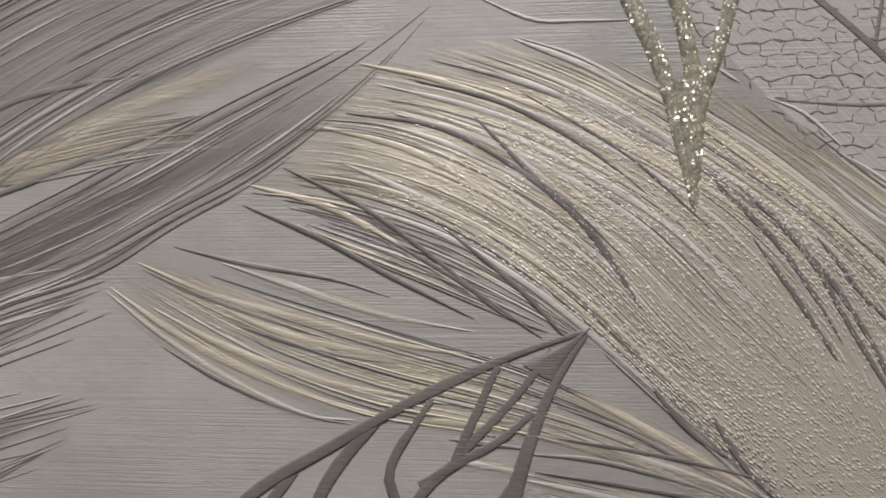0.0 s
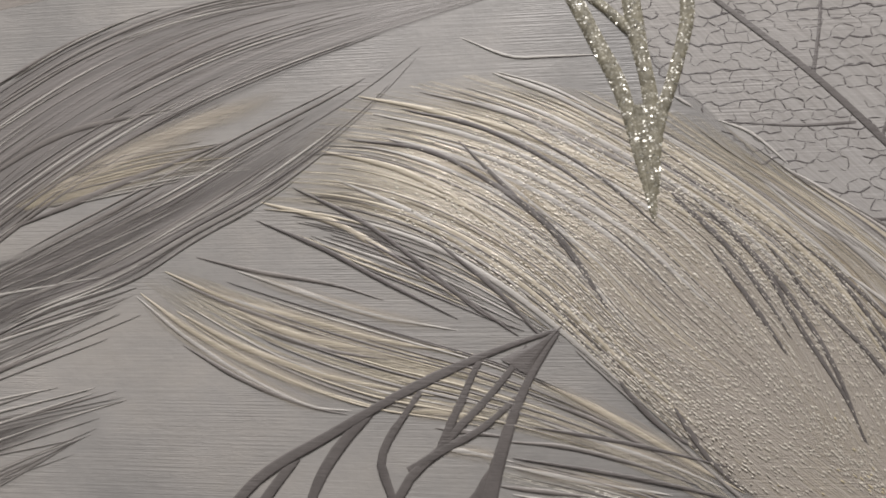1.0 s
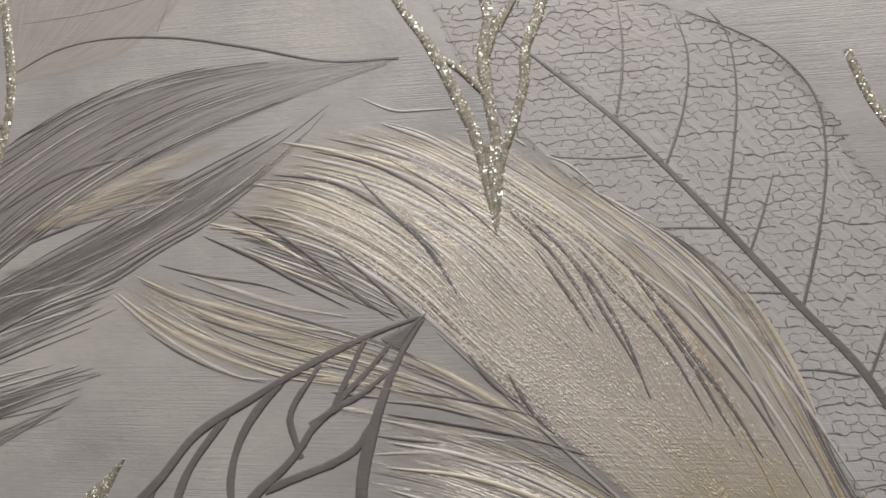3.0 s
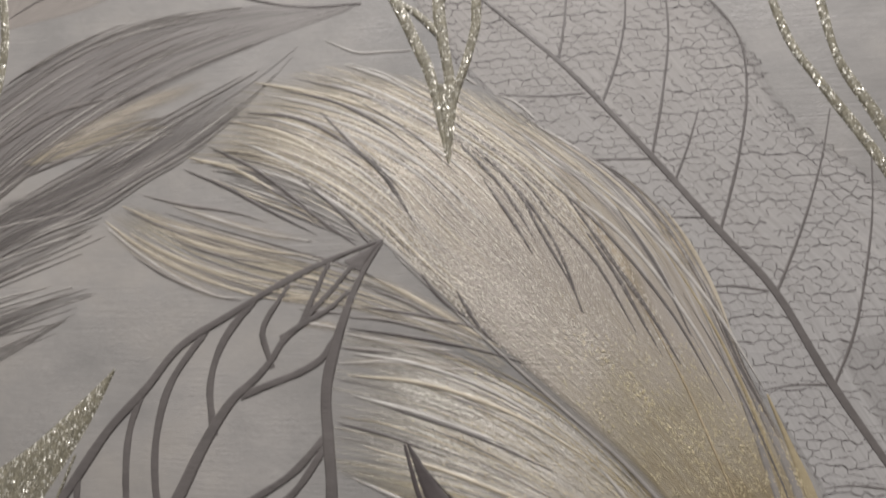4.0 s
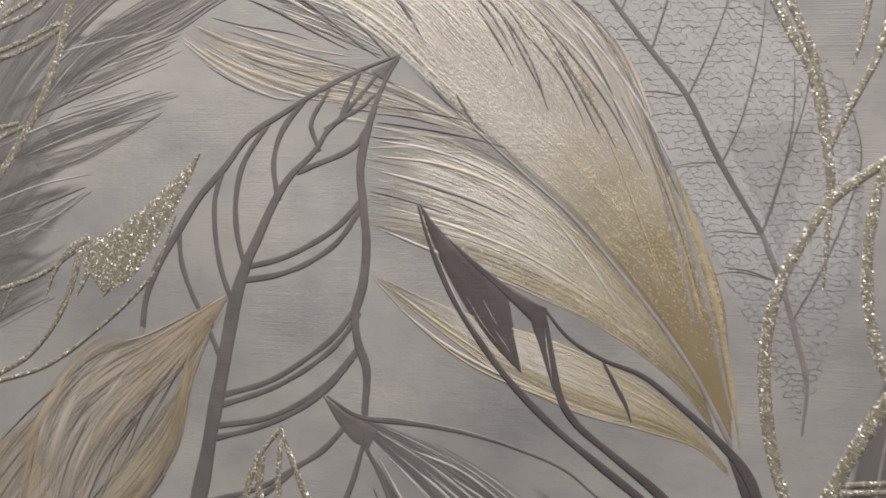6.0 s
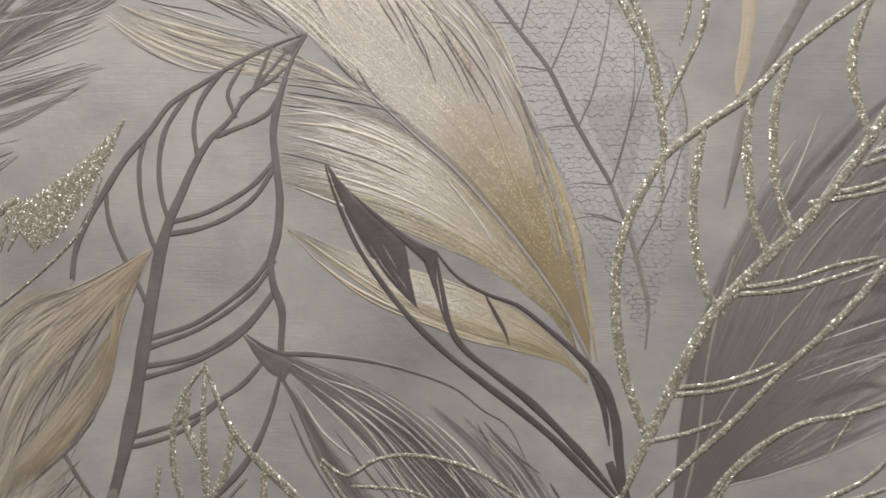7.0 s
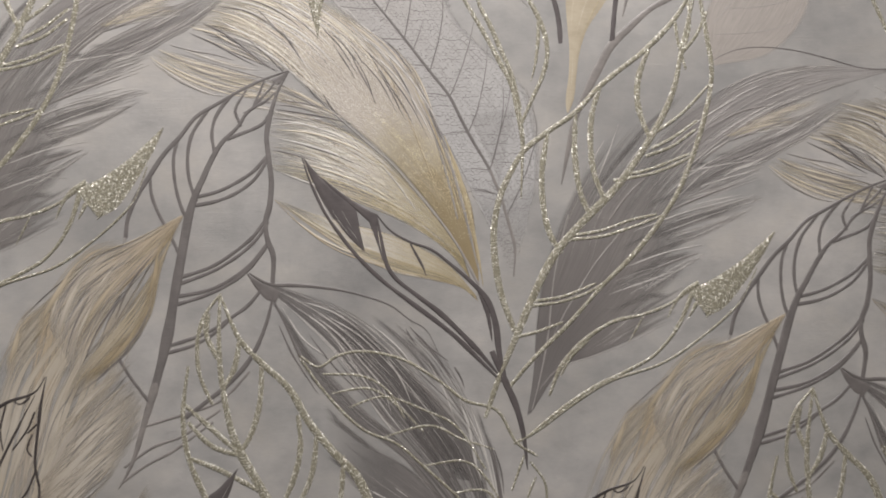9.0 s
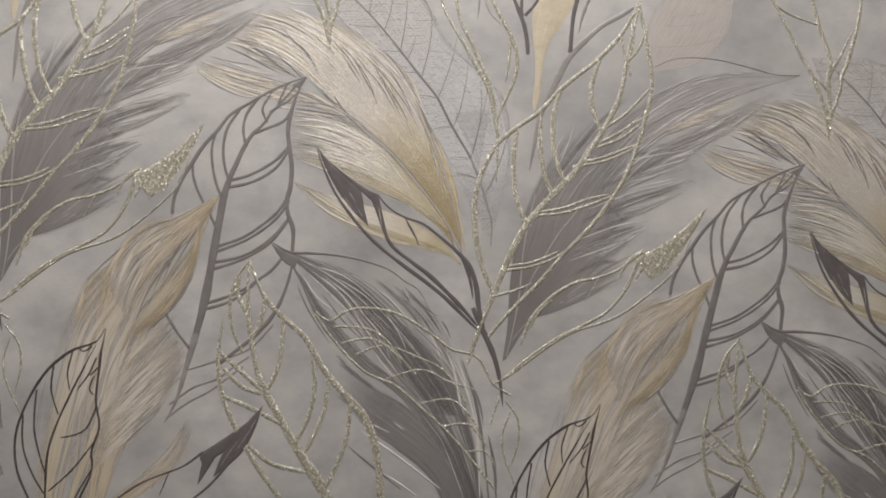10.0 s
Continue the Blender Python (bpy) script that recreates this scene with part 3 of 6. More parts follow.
    for mat, w, paths in (
            (DARK_STREAK, 7.0, ([(29.70, -11.80), (34.00, -10.00), (37.60, -8.10), (41.90, -5.60), (46.90, -3.20)], [(28.00, -15.50), (32.70, -13.20), (36.30, -12.10), (41.10, -10.60)], [(30.90, -14.30), (35.20, -12.70), (39.20, -11.40)], [(29.10, -17.70), (32.40, -16.20), (35.70, -15.30)], [(33.90, -7.80), (37.60, -7.40), (40.90, -6.80)], [(27.70, -8.20), (29.80, -5.30), (31.90, -3.30), (34.00, -1.40)], [(26.00, -10.40), (28.40, -7.10), (30.50, -5.00)], [(36.10, -7.10), (39.70, -6.30), (43.30, -4.70)], [(29.80, -16.20), (32.40, -15.10), (34.90, -14.30)], [(28.10, -20.70), (30.70, -19.50), (33.70, -19.20)],)),
            (PALE, 1.0, ([(28.70, -16.90), (32.80, -15.40), (36.10, -14.70)], [(29.70, -13.60), (34.50, -11.80), (40.30, -10.30)], [(33.60, -8.50), (36.80, -7.80), (40.50, -7.20)], [(27.70, -19.20), (31.00, -18.00), (34.70, -16.70)], [(26.30, -9.30), (27.30, -6.80), (28.10, -4.30)], [(25.50, -8.20), (26.90, -5.70)], [(32.00, -13.80), (36.00, -12.30), (39.20, -11.20)], [(35.50, -9.60), (38.40, -8.70), (40.60, -8.10)], [(27.80, -10.00), (29.50, -7.10), (31.20, -5.10)],)),
            (GREY, 2.2, ([(31.70, -16.90), (33.50, -16.20), (35.70, -15.40)], [(36.00, -4.60), (38.80, -3.10), (42.40, -2.40)], [(37.50, -5.80), (40.40, -4.70), (44.00, -3.40)], [(32.60, -11.80), (36.20, -10.30), (39.10, -9.20)], [(27.10, -13.30), (29.20, -10.30), (31.40, -8.20)],))):
        for pts in paths:
            if mat in (TAN_STREAK, OCHRE_STREAK, CREAM_STREAK, DARK_STREAK):
                wisp(t, pts, w, 0.55, mat)
            else:
                stroke(t, "barb", pts, (w * 0.2, w, w, w * 0.8, w * 0.2), 0.8, mat)


def cream_patch():
    t = thing("cream_tuft", (-20, 3), "pale cream tuft of barbs between the grey feather barbs", "feather")
    cream = Fan([(-15.61, 3.43), (-14.55, 4.08), (-13.26, 4.59), (-11.74, 4.93), (-8.97, 5.32)], [(-15.48, 3.37), (-14.06, 3.79), (-12.54, 4.15), (-10.83, 4.49), (-8.30, 4.68)], [(-15.13, 3.27), (-13.58, 3.47), (-11.85, 3.77), (-10.15, 4.05), (-7.85, 4.26)])
    mat = film_material("cream_wash", [(0.0, (0.38, 0.335, 0.25)), (0.5, (0.39, 0.35, 0.275)), (1.0, (0.36, 0.335, 0.29))], (0.4, 1.0), (0.0, 0.4), 8, 0.8, 0.45, 0.05, 0, 0.3)
    cream.film(t, "cream_wash", mat, 0.42)
    cream.barbs(t, "barb", 16, [(CREAM, 3), (PALE, 2), (GREY, 1)], 0.66, (0.3, 0.7), (0.0, 1.0), (0.4, 0.9))
    for pts, w in (([(-15.40, 3.40), (-13.40, 4.30), (-11.20, 5.10), (-9.20, 5.40)], 11), ([(-14.40, 4.00), (-12.00, 5.00), (-9.40, 5.80), (-7.50, 6.20)], 8), ([(-13.00, 4.40), (-10.80, 5.50), (-8.50, 6.20), (-7.10, 6.60)], 7)):
        wisp(t, pts, w, 0.5, CREAM_STREAK)


# ---- gold feather ----
def dots(parent, fan, count, s_range, v_range, material, size=1.0, rows=70):
    """Small embossed beads in rows along the barbs."""
    rng = random.Random(3)
    verts, faces = [], []
    for c in range(count):
        s = s_range[0] + (s_range[1] - s_range[0]) * 0.5 * (rng.random() + rng.random())
        v = v_range[0] + (v_range[1] - v_range[0]) * (rng.randrange(rows) + rng.uniform(-0.15, 0.15)) / rows
        a, b = fan.at(v, np.array([s, s + 0.004]))
        d = (b - a) / max(np.hypot(*(b - a)), 1e-6)
        n = np.array([-d[1], d[0]])
        length, width = size * rng.uniform(0.04, 0.075), size * rng.uniform(0.018, 0.03)
        base = len(verts)
        for k in range(7):
            ang = k * math.tau / 6
            q = a if k == 6 else a + d * math.cos(ang) * length + n * math.sin(ang) * width
            up = 1.3 if k == 6 else 0.62
            verts.append((q[0] * 0.01 - parent.location[0], -up * RELIEF, ANCHOR_Z + q[1] * 0.01 - parent.location[2]))
        faces += [(base + k, base + 6, base + (k + 1) % 6) for k in range(6)]
    tagged(adopt(link_mesh("bead_field", verts, faces, material), parent), kind="stuff")


def gold_feather():
    t = thing("gold_feather", (8, -3), "large pearly gold and beige feather with embossed pebbled barbs", "feather")
    inner = [(16.24, -18.37), (14.28, -14.80), (12.48, -12.34), (10.69, -10.18), (8.58, -7.84), (6.14, -5.73), (3.72, -3.60)] + [(0.23, -0.33), (-1.43, 1.00), (-3.35, 2.15), (-5.73, 2.92), (-8.40, 3.25)]
    low = [(16.24, -18.37), (14.80, -14.44), (12.97, -10.93), (10.66, -7.82), (7.86, -4.59)] + [(2.26, -0.26), (0.39, 1.72), (-2.24, 3.47), (-5.02, 4.54), (-7.47, 4.75)]
    mid = [(16.24, -18.37), (15.14, -14.08), (13.48, -10.22)] + [(7.07, -2.84), (5.72, -0.21), (3.42, 2.45), (0.37, 4.40), (-2.69, 5.60), (-5.50, 6.25)]
    high = [(16.24, -18.37), (15.49, -14.07), (14.17, -10.21)] + [(10.06, -4.12), (8.11, -0.97), (5.80, 1.94), (3.26, 4.00), (0.92, 5.61), (-1.75, 6.83)]
    outer = [(16.24, -18.37), (15.75, -14.42), (14.88, -10.56)] + [(11.55, -3.78), (10.28, -0.98), (8.70, 1.18), (6.99, 2.78), (5.52, 3.90), (4.08, 5.25)]
    rim = [(16.24, -18.37), (15.96, -14.42), (15.41, -10.90)] + [(12.47, -4.51), (11.68, -2.24), (10.37, 0.32), (9.21, 1.68), (7.97, 2.49), (6.83, 2.87)]
    upper = Fan(inner, low, mid, high, outer, rim)
    # Gold and beige print; the paler middle stops also hold the pearl's lamp sheen.
    gold = [(0.0, (0.25, 0.195, 0.11)), (0.26, (0.275, 0.225, 0.14)), (0.40, (0.365, 0.325, 0.25)), (0.56, (0.395, 0.36, 0.32)), (0.72, (0.375, 0.34, 0.29)), (1.0, (0.41, 0.37, 0.29))]
    mat = film_material("gold_vane_wash", gold, (0.83, 1.03), (0.0, 0.05), 90, 0.97, 0.38, 0.25, 0.08, 0.32)
    upper.film(t, "upper_vane_wash", mat, 0.42, rows=60, cols=50)
    lines = [(TAUPE, 1), (GREY, 3), (PALE, 3), (CREAM, 3), (GOLD, 1), (MIDGREY, 2)]
    # Long dark strokes: the shade in the grooves between barbs, drawn in taupe ink.
    for pts, w in (([(-2.67, 5.02), (-1.11, 3.42), (0.21, 2.09), (1.29, 0.36)], 1.5), ([(3.67, 2.17), (4.75, 0.57), (5.57, -0.76)], 1.4), ([(3.95, 2.88), (5.43, 1.08), (6.52, -0.80), (7.23, -2.84)], 1.3), ([(4.96, 2.31), (5.77, 1.25), (6.40, 0.29)], 1.0),
                   ([(6.46, 1.75), (8.27, -0.97), (9.54, -2.89), (10.47, -4.56)], 1.5), ([(8.37, 1.02), (9.80, -1.30), (10.83, -3.64)], 1.2), ([(-5.31, 2.42), (-2.93, 1.06), (-1.04, -0.23)], 1.2), ([(-3.36, 2.37), (-1.61, 0.95), (-0.31, -0.41)], 1.3), ([(2.73, 3.56), (4.10, 2.16), (5.25, 0.57)], 1.2),
                   ([(-4.64, 5.11), (-2.65, 4.34), (-0.73, 3.13), (0.93, 1.53)], 0.9), ([(-1.53, 5.54), (0.93, 4.00), (2.89, 2.20)], 0.9)):
        stroke(t, "barb", pts, (w * 0.3, w, w, w * 0.3), 0.95, TAUPE)
    upper.barbs(t, "barb", 34, [(PALE, 4), (CREAM, 4), (MIDGREY, 2)], 0.68, (1.3, 2.6), (0.6, 1.0), (0.18, 0.36), drift=0.03, n=24)
    upper.barbs(t, "barb", 30, [(TAUPE, 2), (GREY, 4)], 0.72, (0.5, 1.0), (0.6, 1.0), (0.16, 0.36), drift=0.03, n=24)
    upper.barbs(t, "barb_down", 150, [(PALE, 4), (CREAM, 4), (GREY, 2)], 0.62, (0.22, 0.5), (0.55, 0.97), (0.12, 0.35), drift=0.02, joined=True)
    upper.barbs(t, "barb", 12, [(TAUPE, 1), (GREY, 2), (PALE, 2), (MIDGREY, 2)], 0.56, (0.7, 1.4), (0.45, 0.95), (0.3, 0.5), (0.62, 1.0), 0.02, n=26)
    for mat, w, lines_of in (
            (CREAM, 1.6, ([(-5.40, 6.30), (-3.30, 5.80), (-1.30, 5.00), (0.50, 4.10), (1.70, 3.30)], [(3.00, 4.60), (4.30, 3.80), (5.60, 2.70), (6.60, 1.30), (7.40, -0.10), (8.20, -1.50)], [(-6.40, 4.80), (-4.20, 4.20), (-2.30, 3.10), (-0.90, 1.80)], [(-8.10, 3.40), (-6.00, 2.80), (-4.10, 1.70), (-2.40, 0.60)])),
            (PALE, 1.4, ([(-5.00, 5.80), (-2.70, 5.20), (-0.70, 4.40), (0.80, 3.50), (2.00, 2.70)], [(-1.70, 6.80), (-0.00, 6.10), (1.20, 5.40), (2.00, 5.00)], [(-2.30, 6.10), (-0.80, 5.50), (0.60, 4.60), (1.70, 3.80)], [(4.90, 3.90), (6.00, 2.80), (7.40, 1.80), (8.70, 0.50), (9.60, -0.80), (10.50, -2.60)], [(-6.00, 4.00), (-3.80, 3.00), (-1.90, 1.80), (-0.50, 0.40)], [(-4.00, 4.90), (-2.00, 4.20), (-0.40, 3.00), (0.80, 1.80)])),
            (TAUPE, 1.0, ([(-5.70, 5.10), (-3.40, 4.70), (-1.60, 3.70), (-0.20, 2.50), (0.80, 1.10), (1.30, 0.30)], [(2.80, 3.40), (4.30, 1.90), (5.20, 0.50), (5.70, -0.40)], [(3.30, 3.40), (4.90, 1.70), (5.90, -0.10), (6.80, -1.70), (7.30, -2.90)], [(7.30, 0.20), (8.40, -1.50), (9.30, -3.20), (9.90, -4.30)], [(-7.20, 3.80), (-5.20, 2.80), (-3.40, 1.50), (-1.90, 0.30), (-0.90, -0.10)], [(-8.20, 2.90), (-6.30, 2.10), (-4.60, 1.20), (-2.60, 0.20)], [(-4.20, 5.90), (-2.00, 5.30), (-0.00, 4.20), (1.50, 3.00)])),
            (TAN_STREAK, 9.0, ([(6.00, 2.60), (7.30, 1.00), (8.40, -0.80), (9.20, -2.30), (9.80, -3.80)], [(9.60, 0.70), (10.30, -0.30), (11.10, -1.40)], [(-3.30, 4.60), (-1.30, 3.60), (0.30, 2.10)]))):
        for pts in lines_of:
            if mat is TAN_STREAK:
                wisp(t, pts, w, 0.5, mat)
            else:
                stroke(t, "barb", pts, (w * 0.3, 1.3 * w, 1.4 * w, w, w * 0.2), 0.95 if mat is TAUPE else 0.66, mat)
    dots(t, upper, 4400, (0.46, 0.92), (0.02, 0.66), BEAD, 0.95)
    dots(t, upper, 1900, (0.12, 0.56), (0.05, 0.95), GOLD_BEAD, 0.85)
    under = Fan([(0.41, -0.68), (-1.59, 0.10), (-3.69, 0.98), (-5.87, 1.87), (-7.54, 2.68)], [(0.14, -0.33), (-1.43, 1.00), (-3.35, 2.15), (-5.73, 2.92), (-8.40, 3.25)])
    under.barbs(t, "barb", 14, [(TAUPE, 3), (GREY, 2), (CREAM, 3), (PALE, 2)], 0.75, (0.35, 0.9), (0.0, 1.0), (0.35, 0.7), drift=0.1)
    under.barbs(t, "barb_down", 26, [(GREY, 2), (MIDGREY, 3), (PALE, 1)], 0.6, (0.18, 0.4), (0.0, 0.9), (0.2, 0.4), drift=0.2, joined=True)
    stroke(t, "quill", inner[:7] + [(0.41, -0.59)], (2.6, 2.2, 1.6, 1.2, 0.6), 0.9, MIDGREY, label="grey quill")
    for pts in ([(1.38, -1.17), (1.82, -1.80), (2.58, -2.55), (3.30, -2.96)], [(2.71, -1.83), (3.14, -2.55), (3.58, -3.20), (4.31, -3.92)]):
        stroke(t, "barb", pts, (0.5, 1.6, 1.2, 0.3), 0.9, TAUPE)
    for pts, mat, w in (([(11.38, -3.18), (12.36, -5.70), (13.09, -8.00), (13.73, -10.30), (14.32, -12.67)], MIDGREY, 2.4), ([(9.92, -0.43), (11.58, -3.37), (12.84, -6.46), (13.81, -9.52), (14.68, -12.74)], GOLD, 1.6),
                        ([(8.98, -2.01), (10.37, -4.77), (11.56, -7.68), (12.92, -11.12)], OCHRE, 1.0), ([(10.51, -2.01), (12.07, -4.93), (13.42, -8.18), (14.48, -11.41)], TAUPE, 0.8)):
        stroke(t, "barb", pts, (w * 0.2, w * 0.8, w, w * 0.7), 0.95, mat)
    # lower vane
    tuft = Fan([(4.77, -4.71), (3.16, -3.29), (0.95, -1.97), (-1.39, -0.94), (-4.02, -0.20), (-7.20, 0.67), (-10.68, 1.73)], [(4.61, -4.71), (2.66, -3.38), (0.42, -2.40), (-2.10, -1.64), (-4.75, -1.01), (-7.54, -0.17), (-11.08, 1.41)],
               [(4.45, -4.80), (2.15, -3.72), (-0.28, -2.92), (-2.81, -2.43), (-5.08, -2.09), (-7.88, -1.09), (-11.63, 1.12)])
    lmat = film_material("gold_tuft_wash", [(0.0, (0.37, 0.345, 0.30)), (0.5, (0.385, 0.345, 0.265)), (1.0, (0.40, 0.365, 0.295))], (0.86, 1.03), (0.0, 0.2), 9, 0.75, 0.42, 0.12, 0.2, 0.5, gap=1.0)
    tuft.film(t, "lower_tuft_wash", lmat, 0.4)
    tuft.barbs(t, "barb", 7, [(TAUPE, 2), (GREY, 2)], 0.85, (0.4, 0.8), (0.15, 0.95), (0.3, 0.6), drift=0.06, n=24)
    tuft.barbs(t, "barb", 12, lines, 0.8, (0.4, 0.9), (0.15, 1.0), (0.3, 0.6), drift=0.06, n=24)
    for mat, w, lines_of in (
            (CREAM, 1.5, ([(-10.80, 1.50), (-9.10, 0.80), (-6.80, 0.20), (-4.40, -0.40), (-2.20, -0.70)], [(-9.10, 0.60), (-7.10, -0.20), (-5.10, -0.60), (-3.30, -1.00)], [(-11.50, 0.90), (-10.00, -0.10), (-8.20, -1.00), (-6.30, -1.70), (-4.70, -2.10)], [(-10.40, 0.40), (-8.60, -0.50), (-6.50, -1.20), (-4.50, -1.60), (-3.10, -1.80)], [(-0.50, -1.40), (0.80, -2.00), (2.10, -2.70), (3.30, -3.40), (4.40, -4.00)], [(-3.90, -2.20), (-2.90, -2.20), (-1.90, -2.40)])),
            (PALE, 1.2, ([(-11.60, 0.80), (-10.10, -0.30), (-8.40, -1.30), (-6.50, -2.10), (-5.40, -2.20)], [(-8.70, 1.50), (-6.80, 0.90), (-4.80, 0.30), (-2.60, -0.10)], [(-1.00, -2.20), (0.80, -2.80), (2.70, -3.40), (3.90, -3.90)], [(-1.40, -3.50), (-0.20, -3.70), (1.10, -3.90), (2.70, -4.10)], [(-3.20, -3.10), (-2.20, -3.20), (-1.20, -3.40)], [(-9.70, 1.00), (-7.70, 0.40), (-5.50, -0.10)], [(-1.60, -4.60), (0.30, -4.50), (2.40, -4.70), (4.20, -4.80)])),
            # Third grey path draws the shadow along the tuft's lower edge, not a barb.
            (GREY, 1.0, ([(-10.60, 1.30), (-8.90, 0.60), (-6.70, -0.10), (-4.50, -0.70)], [(-8.30, 0.00), (-6.20, -0.60), (-4.20, -0.90)], [(-10.20, -0.50), (-8.50, -1.40), (-6.60, -2.10), (-5.50, -2.30)], [(-0.70, -1.80), (0.80, -2.30), (2.40, -3.10), (3.60, -3.70)], [(-1.40, -2.90), (0.10, -3.00), (1.90, -3.40), (3.50, -3.90)], [(-9.90, 1.90), (-8.20, 1.50), (-5.90, 1.10), (-4.60, 0.70)], [(-1.60, -4.00), (-0.50, -4.10), (0.80, -4.20)], [(-3.20, -2.60), (-2.20, -2.70), (-1.20, -2.80)]))):
        for pts in lines_of:
            stroke(t, "barb", pts, (w * 0.3, 1.4 * w, 1.5 * w, w, w * 0.2), 0.72, mat)
            if mat is not GREY:
                wisp(t, pts, 4.2 * w, 0.55, CREAM_STREAK)
    vane = Fan([(14.66, -15.49), (12.48, -12.40), (10.40, -9.95), (8.20, -7.58), (5.90, -5.65), (2.60, -4.10), (-1.81, -2.97)], [(14.84, -15.87), (12.49, -13.23), (9.66, -10.79), (6.50, -8.73), (3.36, -7.20), (0.58, -6.26), (-1.86, -5.87)],
               [(15.02, -16.22), (12.51, -13.94), (9.67, -11.85), (6.50, -10.23), (3.35, -9.11), (0.55, -8.62), (-1.90, -8.23)], [(15.60, -18.02), (13.60, -15.53), (10.74, -13.43), (7.92, -12.05), (5.46, -11.02), (3.35, -10.34), (0.90, -9.32)])
    vmat = film_material("gold_vane_low_wash", [(0.0, (0.33, 0.275, 0.17)), (0.28, (0.40, 0.355, 0.255)), (0.55, (0.49, 0.465, 0.42)), (1.0, (0.41, 0.39, 0.34))], (0.72, 1.03), (0.0, 0.05), 44, 0.95, 0.38, 0.25, 0.3, 0.6, ends=0.7)
    vane.film(t, "lower_vane_wash", vmat, 0.42)
    vane.barbs(t, "barb", 16, [(TAUPE, 1), (GREY, 3)], 0.66, (0.5, 1.1), (0.45, 1.0), (0.2, 0.45), drift=0.04)
    vane.barbs(t, "barb", 34, lines, 0.62, (0.35, 0.9), (0.35, 1.0), (0.2, 0.5), drift=0.04)
    vane.barbs(t, "barb_down", 150, [(PALE, 3), (CREAM, 4), (GOLD, 3), (GREY, 1)], 0.66, (0.18, 0.45), (0.0, 1.0), (0.2, 0.5), joined=True)
    dots(t, vane, 1300, (0.02, 0.85), (0.03, 0.97), GOLD_BEAD, 0.8, 44)
    lobe = Fan([(16.17, -19.47), (13.98, -16.96), (11.48, -15.20), (8.28, -13.81), (5.11, -12.97), (1.93, -12.12), (-1.41, -10.85)], [(16.17, -19.65), (13.64, -17.69), (10.79, -16.65), (7.95, -15.61), (5.11, -14.57), (1.93, -12.83), (-1.41, -10.89)],
               [(16.18, -19.76), (14.73, -18.58), (12.23, -17.89), (9.03, -17.22), (5.82, -15.89), (2.63, -13.89), (-1.41, -10.96)])
    lobe.film(t, "lobe_wash", vmat, 0.42)
    lobe.barbs(t, "barb", 24, [(GOLD, 2), (CREAM, 3), (PALE, 2), (GREY, 1)], 0.75, (0.3, 0.8), (0.0, 1.0), (0.3, 0.8))
    lobe.barbs(t, "barb_down", 80, [(GOLD, 3), (CREAM, 4)], 0.62, (0.18, 0.4), (0.0, 0.95), (0.2, 0.5), joined=True)
    stroke(t, "lower_edge", [(16.18, -19.76), (14.73, -18.58), (12.23, -17.89), (9.03, -17.22), (5.82, -15.89), (2.63, -13.89), (-1.41, -10.96)], (0.4, 0.8, 0.8, 0.3), 0.75, OCHRE)
    # loose pale barbs past the upper edge
    for pts in ([(4.08, 5.29), (4.86, 4.94), (5.78, 4.07)], [(5.01, 3.89), (6.00, 2.99), (7.29, 2.07), (8.22, 1.19)], [(-2.56, 7.83), (-1.18, 7.23), (-0.22, 7.19), (1.10, 7.18)],
                [(-1.56, 6.82), (-0.21, 6.35), (1.11, 5.60), (2.02, 4.98)], [(-2.32, 6.13), (-0.76, 5.47), (0.74, 4.67), (2.01, 3.86)], [(3.02, 5.97), (3.47, 5.66)]):
        stroke(t, "barb", pts, (0.3, 1.0, 0.9, 0.3), 0.7, PALE)
    yellow = film_material("gold_vane_yellow_wash", [(0.0, (0.32, 0.265, 0.155)), (0.4, (0.38, 0.325, 0.20)), (1.0, (0.41, 0.37, 0.265))], (0.72, 1.03), (0.0, 0.05), 44, 0.85, 0.38, 0.3, 0.3, 0.6, ends=0.7, gap=0.45)
    vane.film(t, "yellow_vane_wash", yellow, 0.46, v0=0.6, v1=1.0)
    lobe.film(t, "yellow_lobe_wash", yellow, 0.46, v0=0.45, v1=1.0)
